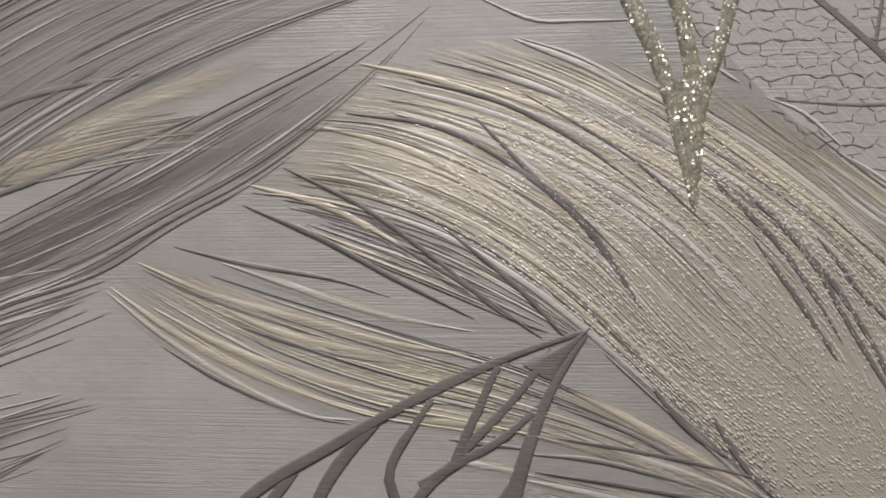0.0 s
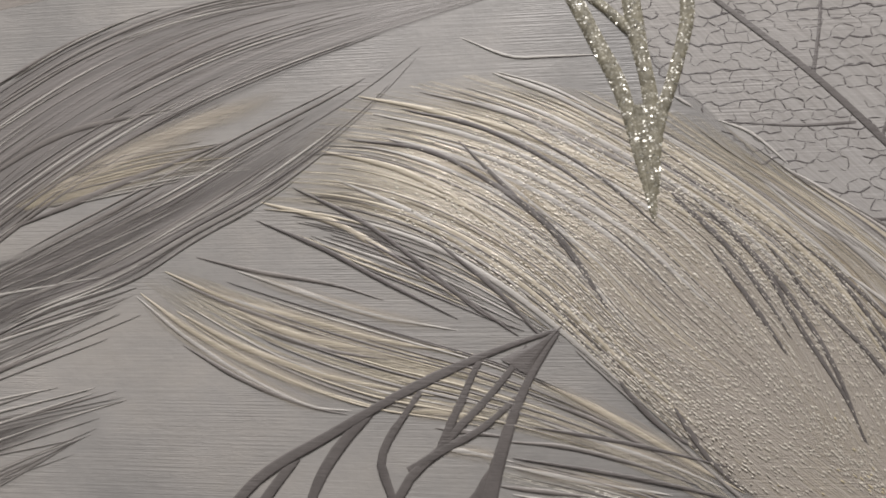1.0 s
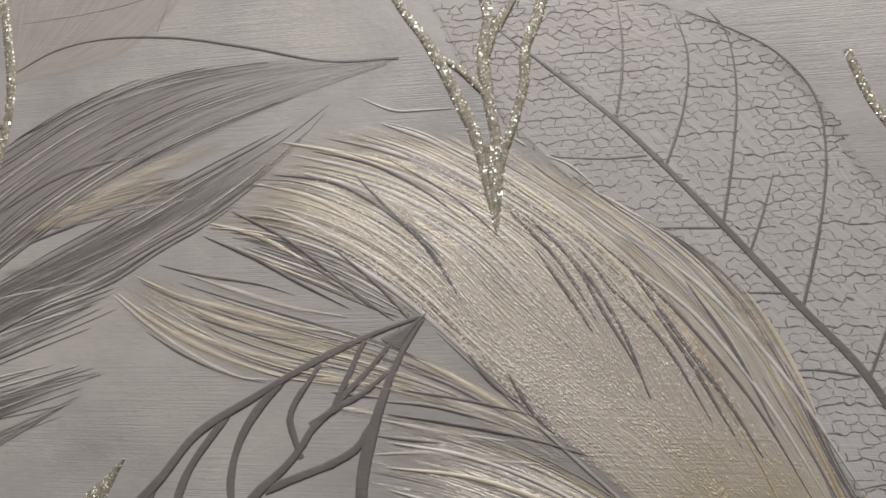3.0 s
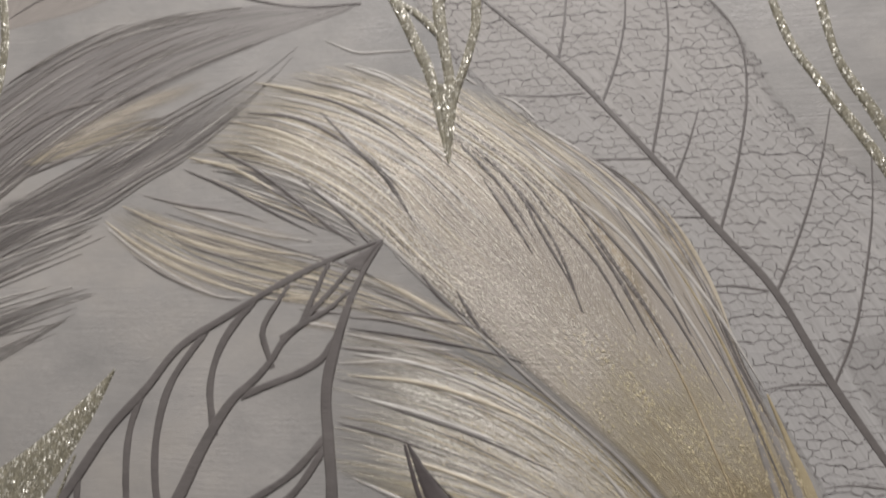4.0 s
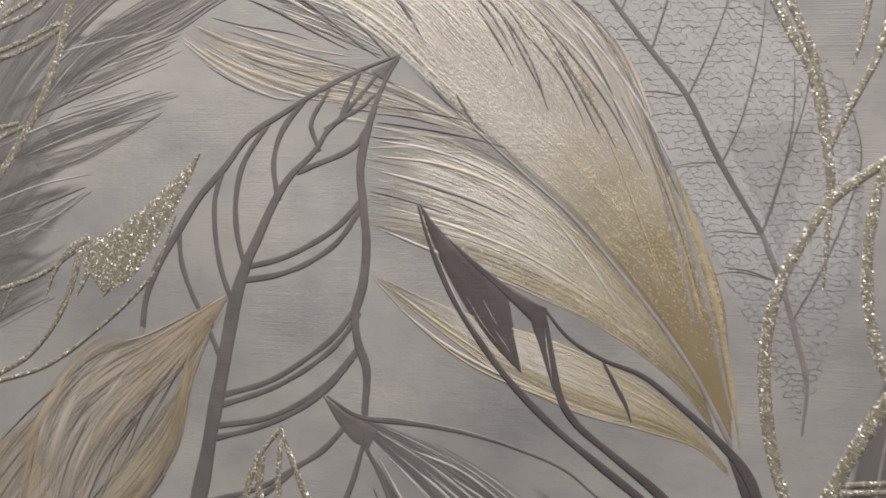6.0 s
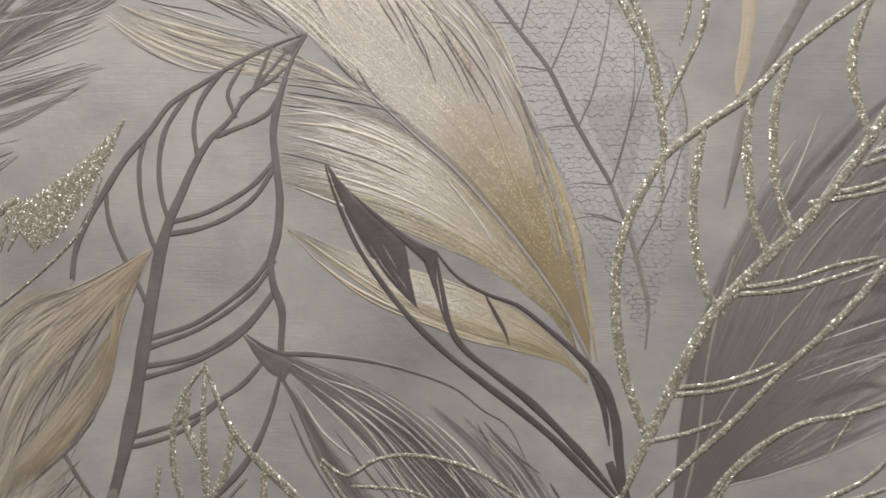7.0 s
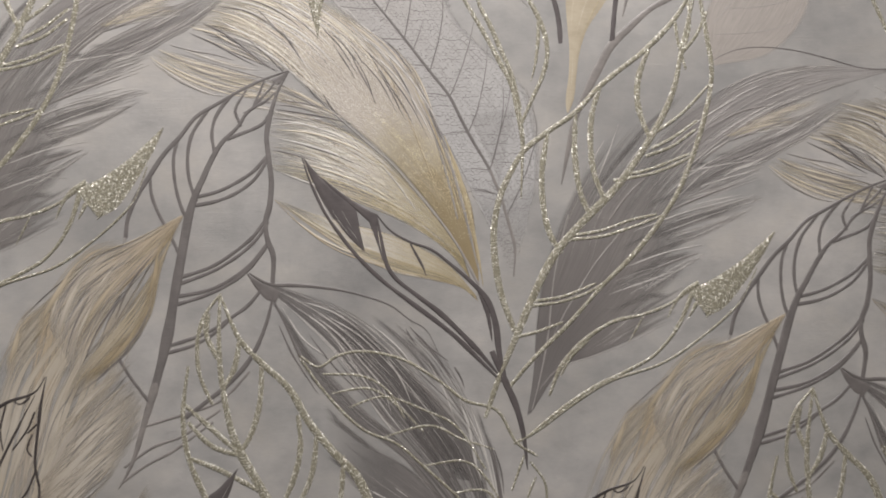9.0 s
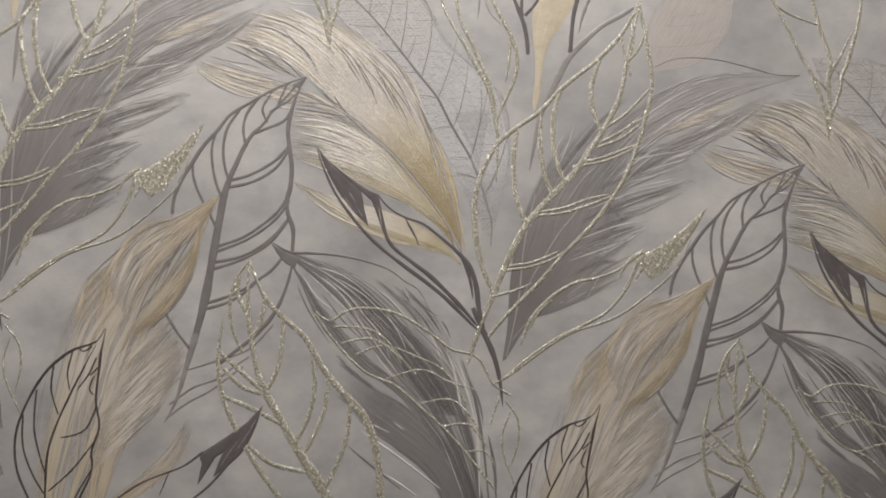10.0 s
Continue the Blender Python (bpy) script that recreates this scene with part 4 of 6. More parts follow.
    for mat, w, paths in (
            (MIDGREY, 3.2, ([(12.20, -4.50), (13.60, -7.70), (14.70, -11.20), (15.50, -14.30), (16.20, -17.10)],)),
            (GOLD, 3.6, ([(13.10, -5.40), (14.40, -8.90), (15.40, -12.40), (16.10, -15.50), (16.60, -18.40)],)),
            (PALE, 1.6, ([(7.00, 2.40), (9.40, 0.20), (11.40, -2.40), (13.00, -5.20)], [(6.40, 1.80), (8.70, -0.20), (10.60, -2.80), (12.20, -5.80)], [(-1.10, -5.70), (1.80, -6.40), (4.90, -7.40)], [(-1.20, -4.20), (1.40, -4.60), (4.10, -5.50), (6.40, -6.80)], [(-0.90, -8.60), (1.80, -9.60), (4.90, -10.50)], [(7.60, -7.80), (9.20, -9.70), (10.80, -12.00)],)),
            (TAUPE, 1.1, ([(5.30, 2.70), (7.90, 0.20), (10.20, -2.80), (11.80, -5.80)], [(5.60, 1.30), (7.60, -0.90), (9.10, -3.60)], [(-1.20, -3.30), (1.10, -3.60), (3.40, -4.00), (5.30, -4.50)], [(-1.50, -6.70), (0.30, -7.10), (2.60, -7.80)], [(0.30, -6.10), (3.40, -7.00), (6.40, -8.20)], [(-0.80, -2.50), (1.80, -2.90), (4.10, -3.40)],)),
            (CREAM, 1.8, ([(-1.20, -5.00), (1.80, -5.30), (4.90, -6.30), (7.60, -7.80)], [(-0.50, -7.50), (2.60, -8.30), (6.40, -9.70), (10.40, -12.00)], [(-0.40, -11.50), (2.20, -13.30), (5.30, -15.20)], [(0.00, -12.50), (2.50, -14.30), (5.70, -15.80), (9.20, -17.00)],)),
            (OCHRE, 1.0, ([(-1.30, -11.10), (1.00, -13.30), (3.70, -15.20), (8.10, -16.80), (12.00, -17.80)],))):
        for pts in paths:
            stroke(t, "barb", pts, (w * 0.2, w, w, w * 0.8, w * 0.2), 1.0, mat)


# ---- tan feather ----
def tan_feather():
    t = thing("tan_feather", (-14, -22), "soft tan and cream feather with long loose barbs", "feather")
    stops = [(0.0, (0.36, 0.295, 0.205)), (0.3, (0.37, 0.31, 0.235)), (0.65, (0.345, 0.31, 0.265)), (1.0, (0.335, 0.305, 0.265))]
    mat = film_material("tan_vane_wash", stops, (0.78, 1.02), (0.0, 0.12), 20, 0.92, 0.48, 0.03, 0, 0.35, ends=0.5, gap=0.9)
    ochre = film_material("tan_lobe_wash", [(0.0, (0.34, 0.29, 0.21)), (0.4, (0.315, 0.27, 0.195)), (1.0, (0.35, 0.31, 0.25))], (0.6, 1.0), (0.0, 0.3), 9, 0.9, 0.46, 0.05, 0, 0.35, gap=0.6)
    soft = film_material("tan_soft_wash", [(0.0, (0.33, 0.29, 0.225)), (1.0, (0.34, 0.31, 0.265))], (0.5, 1.0), (0.0, 0.3), 8, 0.75, 0.5, 0, 0, 0.15)
    Fan([(-20.31, -19.13), (-22.10, -20.40), (-23.95, -22.71), (-25.60, -25.56)], [(-20.11, -20.15), (-21.46, -22.46), (-22.62, -25.57), (-23.81, -29.23)]).film(t, "soft_wash", soft, 0.2)
    trunk = Fan([(-21.10, -20.15), (-22.29, -24.01), (-23.26, -28.18), (-24.27, -32.94), (-25.04, -37.78), (-26.34, -47.40)], [(-19.43, -21.43), (-19.97, -25.06), (-20.77, -28.46), (-22.00, -32.96), (-23.01, -37.80), (-24.54, -47.43)])
    trunk.film(t, "trunk_wash", mat, 1.0)
    fan = Fan([(-9.10, -12.18), (-11.66, -13.54), (-13.79, -14.56), (-16.56, -15.48), (-18.75, -17.17), (-20.58, -19.67), (-21.74, -23.19)], [(-9.10, -12.25), (-11.25, -13.79), (-13.41, -15.51), (-15.80, -17.25), (-18.00, -19.00), (-19.83, -21.41), (-20.88, -24.96)],
              [(-9.10, -12.29), (-10.84, -14.21), (-12.81, -16.15), (-14.78, -17.89), (-16.77, -19.86), (-18.29, -22.50), (-19.17, -25.17), (-19.74, -27.64)], [(-9.10, -12.33), (-10.32, -14.42), (-11.98, -16.57), (-13.96, -18.53), (-15.96, -20.73), (-17.68, -23.16), (-18.86, -25.39), (-19.86, -27.87)])
    body = Fan([(-9.28, -12.27), (-14.47, -14.66), (-17.97, -16.56), (-21.70, -19.84), (-25.05, -23.56), (-26.81, -27.73), (-28.58, -34.10), (-29.62, -40.94), (-30.78, -52.60)], [(-9.23, -12.33), (-13.80, -15.54), (-16.81, -18.52), (-19.88, -22.72), (-22.80, -26.95), (-24.59, -31.84), (-26.40, -38.03), (-27.84, -43.67), (-28.98, -52.62)],
               [(-9.23, -12.39), (-12.78, -16.43), (-15.22, -20.02), (-17.71, -24.23), (-20.12, -29.10), (-21.91, -34.32), (-23.72, -39.30), (-25.60, -44.33), (-27.17, -52.65)], [(-9.17, -12.45), (-10.55, -16.13), (-12.01, -20.67), (-14.09, -25.15), (-15.83, -30.03), (-18.07, -34.97), (-20.52, -39.96), (-22.91, -44.36), (-24.75, -52.69)])
    centre = film_material("tan_body_wash", [(0.0, (0.37, 0.315, 0.225)), (0.25, (0.385, 0.335, 0.26)), (0.55, (0.41, 0.372, 0.315)), (0.72, (0.385, 0.335, 0.255)), (1.0, (0.36, 0.30, 0.21))],
                           (1.2, 1.4), (0.0, 0.3), 13, 0.85, 0.48, 0.02, 0, 0.3, root=(0.1, 0.36), gap=0.95)
    body.film(t, "body_wash", centre, 1.03, rows=60, cols=40)
    body.barbs(t, "barb", 20, [(GREY, 5), (TAUPE, 3), (PALE, 2), (TAN, 4)], 1.25, (0.4, 1.0), (0.04, 0.62), (0.12, 0.3), drift=0.05)
    body.barbs(t, "barb_down", 26, [(PALE, 4), (CREAM, 3), (GREY, 2)], 1.25, (0.25, 0.6), (0.03, 0.75), (0.1, 0.3), drift=0.04, joined=True)
    fringe = Fan([(-23.16, -35.87), (-20.05, -31.98), (-17.15, -28.80), (-13.99, -25.88)], [(-24.19, -39.30), (-19.86, -35.08), (-15.87, -31.26), (-12.52, -28.39)], [(-24.61, -42.13), (-20.27, -37.95), (-16.26, -34.05), (-13.07, -30.97)], [(-25.00, -44.34), (-21.27, -40.71), (-18.49, -38.40), (-16.32, -36.10)])
    strands = film_material("tan_fringe_wash", [(0.0, (0.37, 0.32, 0.25)), (0.5, (0.39, 0.355, 0.305)), (1.0, (0.37, 0.335, 0.28))], (0.7, 1.02), (0.0, 0.1), 18, 0.95, 0.48, 0, 0, 0.35, root=(0.0, 0.35), gap=0.85, ends=0.6)
    fringe.film(t, "fringe_wash", strands, 1.2)
    fringe.barbs(t, "barb", 20, [(GREY, 4), (TAUPE, 2), (PALE, 2), (CREAM, 3)], 1.25, (0.4, 1.0), (0.3, 1.0), (0.25, 0.6), drift=0.08)
    fan.film(t, "vane_wash", mat, 1.1)
    lobe = Fan([(-10.07, -13.78), (-12.00, -17.22), (-13.79, -19.62), (-15.81, -22.04), (-17.84, -24.27), (-19.47, -26.74), (-20.97, -30.37)], [(-10.03, -13.82), (-11.63, -17.43), (-12.75, -20.04), (-14.55, -22.47), (-16.58, -24.70), (-18.64, -27.18), (-20.77, -30.60)], [(-9.99, -13.86), (-11.34, -17.43), (-11.86, -20.26), (-13.02, -22.68), (-14.87, -24.92), (-17.57, -27.40), (-20.56, -30.83)])
    lobe.film(t, "side_lobe_wash", ochre, 1.14)
    tail = Fan([(-24.67, -47.43), (-22.89, -38.07), (-22.29, -33.76), (-21.02, -31.10), (-19.26, -28.47)], [(-24.41, -47.43), (-22.26, -38.08), (-20.27, -33.78), (-17.60, -30.86), (-14.14, -26.52)], [(-23.77, -47.45), (-21.02, -38.91), (-17.78, -34.88), (-15.38, -32.21), (-12.94, -28.23)], [(-22.99, -47.46), (-19.49, -38.93), (-17.32, -35.96), (-15.71, -34.09), (-13.82, -31.42)])
    tail.film(t, "tail_wash", mat, 1.05)
    tints = [(TAN, 5), (CREAM, 3), (GREY, 4), (TAUPE, 2), (OCHRE, 2), (MIDGREY, 1)]
    fan.barbs(t, "barb", 22, tints, 1.25, (0.35, 0.9), (0.02, 0.95), (0.25, 0.5), drift=0.06)
    fan.barbs(t, "barb_down", 30, [(TAN, 4), (PALE, 3), (GREY, 2), (OCHRE, 2)], 1.3, (0.2, 0.45), (0.02, 0.98), (0.2, 0.5), drift=0.05, joined=True)
    lobe.barbs(t, "barb", 20, [(TAN, 3), (OCHRE, 3), (GREY, 2), (PALE, 1)], 1.4, (0.35, 0.9), (0.05, 0.95), (0.3, 0.6), drift=0.08)
    tail.barbs(t, "barb", 16, [(TAN, 3), (PALE, 2), (GREY, 2), (OCHRE, 1), (MIDGREY, 2)], 1.3, (0.3, 0.8), (0.6, 1.0), (0.15, 0.35), drift=0.1)
    trunk.barbs(t, "barb", 9, [(GREY, 2), (MIDGREY, 2), (TAN, 1)], 1.25, (0.3, 0.7), (0.0, 0.9), (0.2, 0.4))
    tuft = Fan([(-21.43, -45.02), (-18.33, -42.51), (-15.23, -39.38), (-13.03, -35.94)], [(-20.88, -46.30), (-17.79, -44.42), (-14.70, -41.91), (-12.47, -37.51)])
    tuft.film(t, "low_tuft_wash", mat, 0.45)
    tuft.barbs(t, "barb", 10, [(TAN, 3), (OCHRE, 2)], 0.75, (0.3, 0.8), (0.2, 1.0), (0.4, 0.8))
    for mat, w, paths in (
            (TAN_STREAK, 13.0, ([(-9.20, -12.30), (-11.40, -14.50), (-13.50, -16.60), (-15.90, -19.00), (-18.10, -22.10), (-19.40, -25.30)], [(-14.10, -14.50), (-17.10, -15.60), (-19.90, -18.70), (-21.40, -21.40), (-22.20, -24.60)], [(-20.50, -31.70), (-17.70, -28.50), (-14.50, -25.60)], [(-21.60, -20.00), (-23.10, -21.80), (-24.20, -24.50), (-24.70, -27.00)],)),
            (OCHRE_STREAK, 12.0, ([(-11.50, -17.60), (-12.60, -20.70), (-14.80, -23.90), (-16.90, -26.00), (-19.00, -27.70)], [(-9.50, -12.80), (-11.30, -15.60), (-12.00, -18.30), (-13.10, -21.10)], [(-18.60, -27.00), (-15.80, -24.60), (-13.70, -22.10)],)),
            (CREAM_STREAK, 14.0, ([(-13.70, -14.50), (-16.80, -16.60), (-18.90, -19.30), (-20.10, -22.50), (-20.60, -26.00)], [(-22.40, -34.50), (-19.40, -30.20), (-16.20, -27.00), (-13.40, -24.60)], [(-22.10, -36.00), (-18.20, -32.40), (-15.30, -29.50), (-12.90, -27.40)], [(-21.50, -37.10), (-17.20, -33.90), (-14.40, -31.70)],)),
            (CREAM_STREAK, 6.0, ([(-14.80, -16.90), (-16.90, -19.70), (-18.40, -22.50), (-19.20, -25.60)], [(-19.30, -35.30), (-16.10, -32.40), (-13.60, -30.30)], [(-18.80, -17.30), (-20.30, -20.00), (-21.10, -22.80)], [(-13.10, -15.20), (-15.90, -17.60), (-17.60, -20.40)],)),
            (GREY, 1.3, ([(-10.00, -13.50), (-13.20, -16.90), (-16.00, -20.00), (-17.80, -23.50), (-19.00, -27.40)], [(-10.70, -14.20), (-14.90, -18.00), (-17.00, -21.10), (-18.50, -24.60)], [(-13.10, -15.90), (-16.90, -18.00), (-19.00, -21.10), (-20.20, -25.30)], [(-14.80, -15.60), (-18.20, -17.60), (-20.00, -20.70), (-20.90, -24.60)], [(-11.80, -17.60), (-12.60, -21.10), (-15.10, -24.60), (-18.30, -27.00)], [(-12.30, -21.10), (-14.10, -23.90), (-16.60, -26.30), (-19.40, -28.50)], [(-16.40, -15.90), (-19.20, -18.70), (-20.70, -21.80)], [(-19.80, -30.90), (-17.00, -27.80), (-14.10, -25.30)], [(-20.30, -33.10), (-16.70, -29.90), (-13.90, -27.80)], [(-19.00, -36.40), (-15.80, -33.50), (-13.70, -31.70)], [(-16.80, -23.90), (-15.70, -21.10), (-13.50, -18.00)], [(-22.00, -33.50), (-20.80, -30.20), (-18.60, -27.00)], [(-14.20, -26.00), (-16.00, -28.10), (-18.40, -30.20)],)),
            (TAUPE, 1.3, ([(-11.40, -15.20), (-13.90, -18.30), (-15.30, -21.40)], [(-14.60, -19.30), (-16.70, -22.10), (-18.20, -25.30)], [(-17.20, -19.00), (-18.70, -21.80), (-19.70, -24.60)], [(-13.00, -22.10), (-15.10, -24.90), (-17.20, -26.70)], [(-16.00, -30.30), (-18.20, -32.00), (-20.30, -34.60)],))):
        for pts in paths:
            if mat in (TAN_STREAK, OCHRE_STREAK, CREAM_STREAK, DARK_STREAK):
                wisp(t, pts, w, 1.3, mat)
            else:
                stroke(t, "barb", pts, (w * 0.2, w, w, w * 0.8, w * 0.2), 1.5, mat)


# ---- dark grey feather ----
def dusk_feather():
    t = thing("grey_feather", (10, -28), "dark grey feather with split streaky barbs and fine tip", "feather")
    stops = [(0.0, (0.105, 0.096, 0.093)), (0.2, (0.135, 0.124, 0.12)), (0.5, (0.12, 0.111, 0.107)), (0.75, (0.095, 0.087, 0.084)), (1.0, (0.09, 0.083, 0.08))]
    mat = film_material("grey_feather_wash", stops, (1.0, 1.1), (0.0, 0.22), 17, 0.94, 0.5, 0, 0, 0.3, root=(0.0, 0.05), ends=0.3, gap=0.9)
    upper = Fan([(-3.69, -17.45), (-1.30, -18.33), (2.24, -19.47), (5.56, -21.17), (8.39, -23.41), (11.25, -26.35), (14.15, -29.33), (16.30, -32.61), (17.71, -37.88), (18.61, -44.10), (20.37, -51.05)], [(-3.69, -17.51), (-1.06, -19.21), (1.72, -20.90), (4.26, -22.88), (6.57, -25.27), (9.17, -28.22), (11.54, -31.48), (13.67, -34.79), (15.85, -38.98), (17.66, -44.08), (19.41, -51.03)],
                [(-3.69, -17.56), (-1.07, -19.73), (1.20, -21.82), (3.48, -24.19), (5.53, -26.86), (7.34, -29.56), (9.44, -32.29), (12.09, -35.33), (14.51, -38.96), (16.72, -44.07), (18.45, -51.01)])
    upper.film(t, "upper_wash", mat, 0.48)
    lower = Fan([(-3.69, -17.61), (-1.45, -19.99), (0.67, -23.13), (2.70, -25.52), (4.75, -27.93), (7.08, -30.37), (9.44, -32.56), (11.82, -35.05), (14.78, -38.97), (17.12, -44.08), (18.86, -51.02)], [(-3.69, -17.66), (-1.59, -20.25), (-0.35, -22.87), (0.76, -25.51), (2.54, -27.92), (4.73, -30.35), (7.34, -32.27), (9.70, -34.20), (12.63, -38.11), (16.18, -44.06), (17.90, -51.00)])
    lower.film(t, "lower_wash", mat, 0.5)
    tuft = Fan([(2.40, -28.86), (4.20, -30.89), (6.55, -32.67), (9.44, -34.20), (12.63, -36.99), (15.32, -40.09), (17.80, -44.09), (19.55, -51.03)], [(2.51, -30.88), (4.45, -33.61), (6.80, -35.55), (9.44, -37.52), (12.11, -39.78), (15.64, -44.06), (17.36, -50.99)], [(2.87, -33.87), (4.43, -36.08), (6.53, -38.04), (9.18, -40.02), (13.21, -44.02), (14.90, -50.95)])
    tmat = film_material("grey_tuft_wash", [(0.0, (0.17, 0.158, 0.152)), (0.5, (0.145, 0.134, 0.129)), (1.0, (0.115, 0.106, 0.102))], (1.1, 1.2), (0.0, 0.12), 12, 0.92, 0.5, 0, 0, 0.3, root=(0.0, 0.45), ends=0.3)
    tuft.film(t, "tuft_wash", tmat, 0.4)
    tones = [(TAUPE, 4), (GREY, 3), (CHARCOAL, 1), (MIDGREY, 1)]
    upper.barbs(t, "barb", 34, tones, 0.85, (0.4, 1.0), (0.06, 0.98), (0.25, 0.6), drift=0.08)
    upper.barbs(t, "barb", 34, [(PALE, 2), (MIDGREY, 2)], 0.86, (0.4, 1.1), (0.04, 0.55), (0.1, 0.3), drift=0.05)
    upper.barbs(t, "barb_down", 70, [(TAUPE, 3), (PALE, 1), (MIDGREY, 2)], 0.75, (0.18, 0.4), (0.04, 1.0), (0.2, 0.5), drift=0.06, joined=True)
    lower.barbs(t, "barb", 18, tones, 0.85, (0.4, 1.0), (0.08, 0.98), (0.3, 0.6), drift=0.1)
    tuft.barbs(t, "barb", 16, tones, 0.8, (0.3, 0.9), (0.0, 0.9), (0.25, 0.5), drift=0.05)
    for pts, mat, w in (([(14.39, -27.98), (16.92, -33.63), (17.94, -37.92), (18.46, -45.77)], PALE, 2.4), ([(17.04, -31.93), (18.06, -35.63), (18.81, -39.95), (19.45, -45.78)], TAUPE, 3.4), ([(19.35, -38.51), (20.05, -42.28), (20.27, -45.79)], TAUPE, 4.0),
                        ([(5.38, -37.86), (8.61, -40.13), (14.08, -44.49)], PALE, 3.0), ([(7.74, -42.61), (9.48, -43.76), (11.45, -45.26)], PALE, 2.6), ([(13.60, -37.71), (15.15, -41.32), (16.61, -45.55)], PALE, 1.0), ([(17.47, -33.94), (18.06, -37.29), (18.32, -40.67), (18.49, -45.57)], PALE, 2.2),
                        ([(3.86, -39.42), (6.44, -41.69), (9.70, -44.44)], TAUPE, 2.4), ([(8.83, -36.78), (10.13, -37.79)], PALE, 1.2), ([(6.46, -36.98), (7.53, -37.55), (8.61, -38.11)], PALE, 1.2)):
        stroke(t, "barb", pts, (w * 0.2, w, w * 0.8, w * 0.5), 1.0, mat)
    fringe = Fan([(6.33, -20.78), (9.42, -23.41), (12.56, -26.89), (15.49, -31.24), (17.13, -35.10)], [(10.97, -22.36), (13.33, -25.02), (15.19, -28.25), (16.82, -31.79), (17.94, -35.93)])
    fringe.barbs(t, "barb", 20, tones, 0.8, (0.3, 0.8), (0.0, 1.0), (0.3, 0.6), drift=0.1)
    stroke(t, "top_line", [(-3.74, -17.30), (-2.06, -18.23), (0.45, -18.37), (3.32, -18.65), (5.83, -19.20), (8.48, -20.14), (10.15, -21.40), (11.59, -22.30), (12.71, -24.33)], (1.5, 3.5, 2.0, 1.4, 1.0, 0.4), 0.9, TAUPE)
    blade(t, "tip", [(-3.93, -17.27), (-2.81, -17.97), (-1.68, -18.33), (-0.93, -18.74)], [(-3.94, -17.33), (-3.21, -18.69), (-2.34, -19.73), (-1.53, -20.04)], 0.9, TAUPE)
    for pts in ([(-1.58, -19.73), (-0.35, -22.60), (0.90, -25.25), (2.16, -27.38), (3.96, -29.27)], [(-1.23, -21.95), (-0.12, -24.45), (1.14, -26.58), (2.15, -28.18)], [(14.12, -25.69), (14.78, -26.77), (15.05, -27.57)], [(17.77, -33.17), (18.47, -35.38), (18.77, -37.61)], [(10.20, -22.09), (12.02, -23.95), (13.59, -25.15)]):
        stroke(t, "barb", pts, (0.8, 1.6, 1.4, 0.4), 0.85, TAUPE)
    core = film_material("grey_core_wash", [(0.0, (0.10, 0.091, 0.088)), (1.0, (0.085, 0.078, 0.075))], (0.9, 1.1), (0.0, 0.2), 9, 0.85, 0.5, 0, 0, 0.3, root=(0.0, 0.25), gap=0.5)
    Fan([(2.00, -21.30), (4.30, -24.00), (6.60, -26.70), (8.60, -29.70), (10.70, -32.80), (13.10, -35.90)], [(3.70, -20.70), (7.20, -23.40), (10.40, -26.10), (13.10, -29.40), (14.90, -32.80), (16.10, -36.30)]).film(t, "core_wash", core, 0.6)
    for mat, w, paths in (
            (PALE, 1.5, ([(-0.00, -20.10), (2.80, -22.20), (4.50, -24.30), (6.30, -27.00)], [(-0.90, -20.40), (0.80, -23.10), (3.10, -24.90)], [(1.70, -21.00), (4.00, -22.80), (5.70, -24.90), (7.80, -27.60), (8.60, -30.00)], [(15.70, -29.50), (16.70, -32.50), (17.60, -36.00)], [(11.60, -24.90), (13.10, -27.60), (14.30, -30.70)], [(8.00, -24.60), (9.50, -27.00), (10.40, -29.10)], [(2.80, -21.00), (5.70, -22.80), (7.80, -24.90)], [(0.80, -19.80), (3.40, -20.70), (5.70, -22.20)], [(6.90, -21.90), (9.20, -24.00), (11.00, -26.40)], [(6.30, -28.20), (7.70, -30.30), (9.20, -32.20)],)),
            (PALE, 3.0, ([(14.50, -28.50), (15.50, -31.30), (16.10, -34.40), (16.70, -36.30)],)),
            (DARK_STREAK, 6.0, ([(-1.20, -19.50), (0.20, -22.80), (2.20, -26.10), (5.10, -29.40), (8.60, -31.90), (11.60, -34.40)], [(6.60, -20.80), (9.20, -23.10), (11.30, -25.50), (13.10, -28.20)], [(9.20, -22.50), (11.60, -24.90), (13.40, -27.30)], [(2.70, -30.00), (5.10, -31.80), (7.70, -33.70)], [(2.60, -29.10), (4.50, -31.20), (6.60, -33.10)], [(2.70, -33.70), (5.10, -35.50), (6.80, -37.40)], [(16.00, -29.20), (17.00, -31.90), (17.90, -34.40), (18.60, -36.90)],)),
            (TAUPE, 1.3, ([(11.00, -22.80), (12.70, -24.90), (13.90, -26.70)], [(14.20, -25.70), (14.70, -26.60), (15.00, -27.50)], [(3.70, -24.90), (6.30, -28.20), (8.90, -31.30)], [(1.40, -22.80), (3.70, -25.80), (6.30, -28.50)], [(9.80, -22.20), (10.70, -23.70)],))):
        for pts in paths:
            if mat in (TAN_STREAK, OCHRE_STREAK, CREAM_STREAK, DARK_STREAK):
                wisp(t, pts, w, 0.7, mat)
            else:
                stroke(t, "barb", pts, (w * 0.2, w, w, w * 0.8, w * 0.2), 0.95, mat)


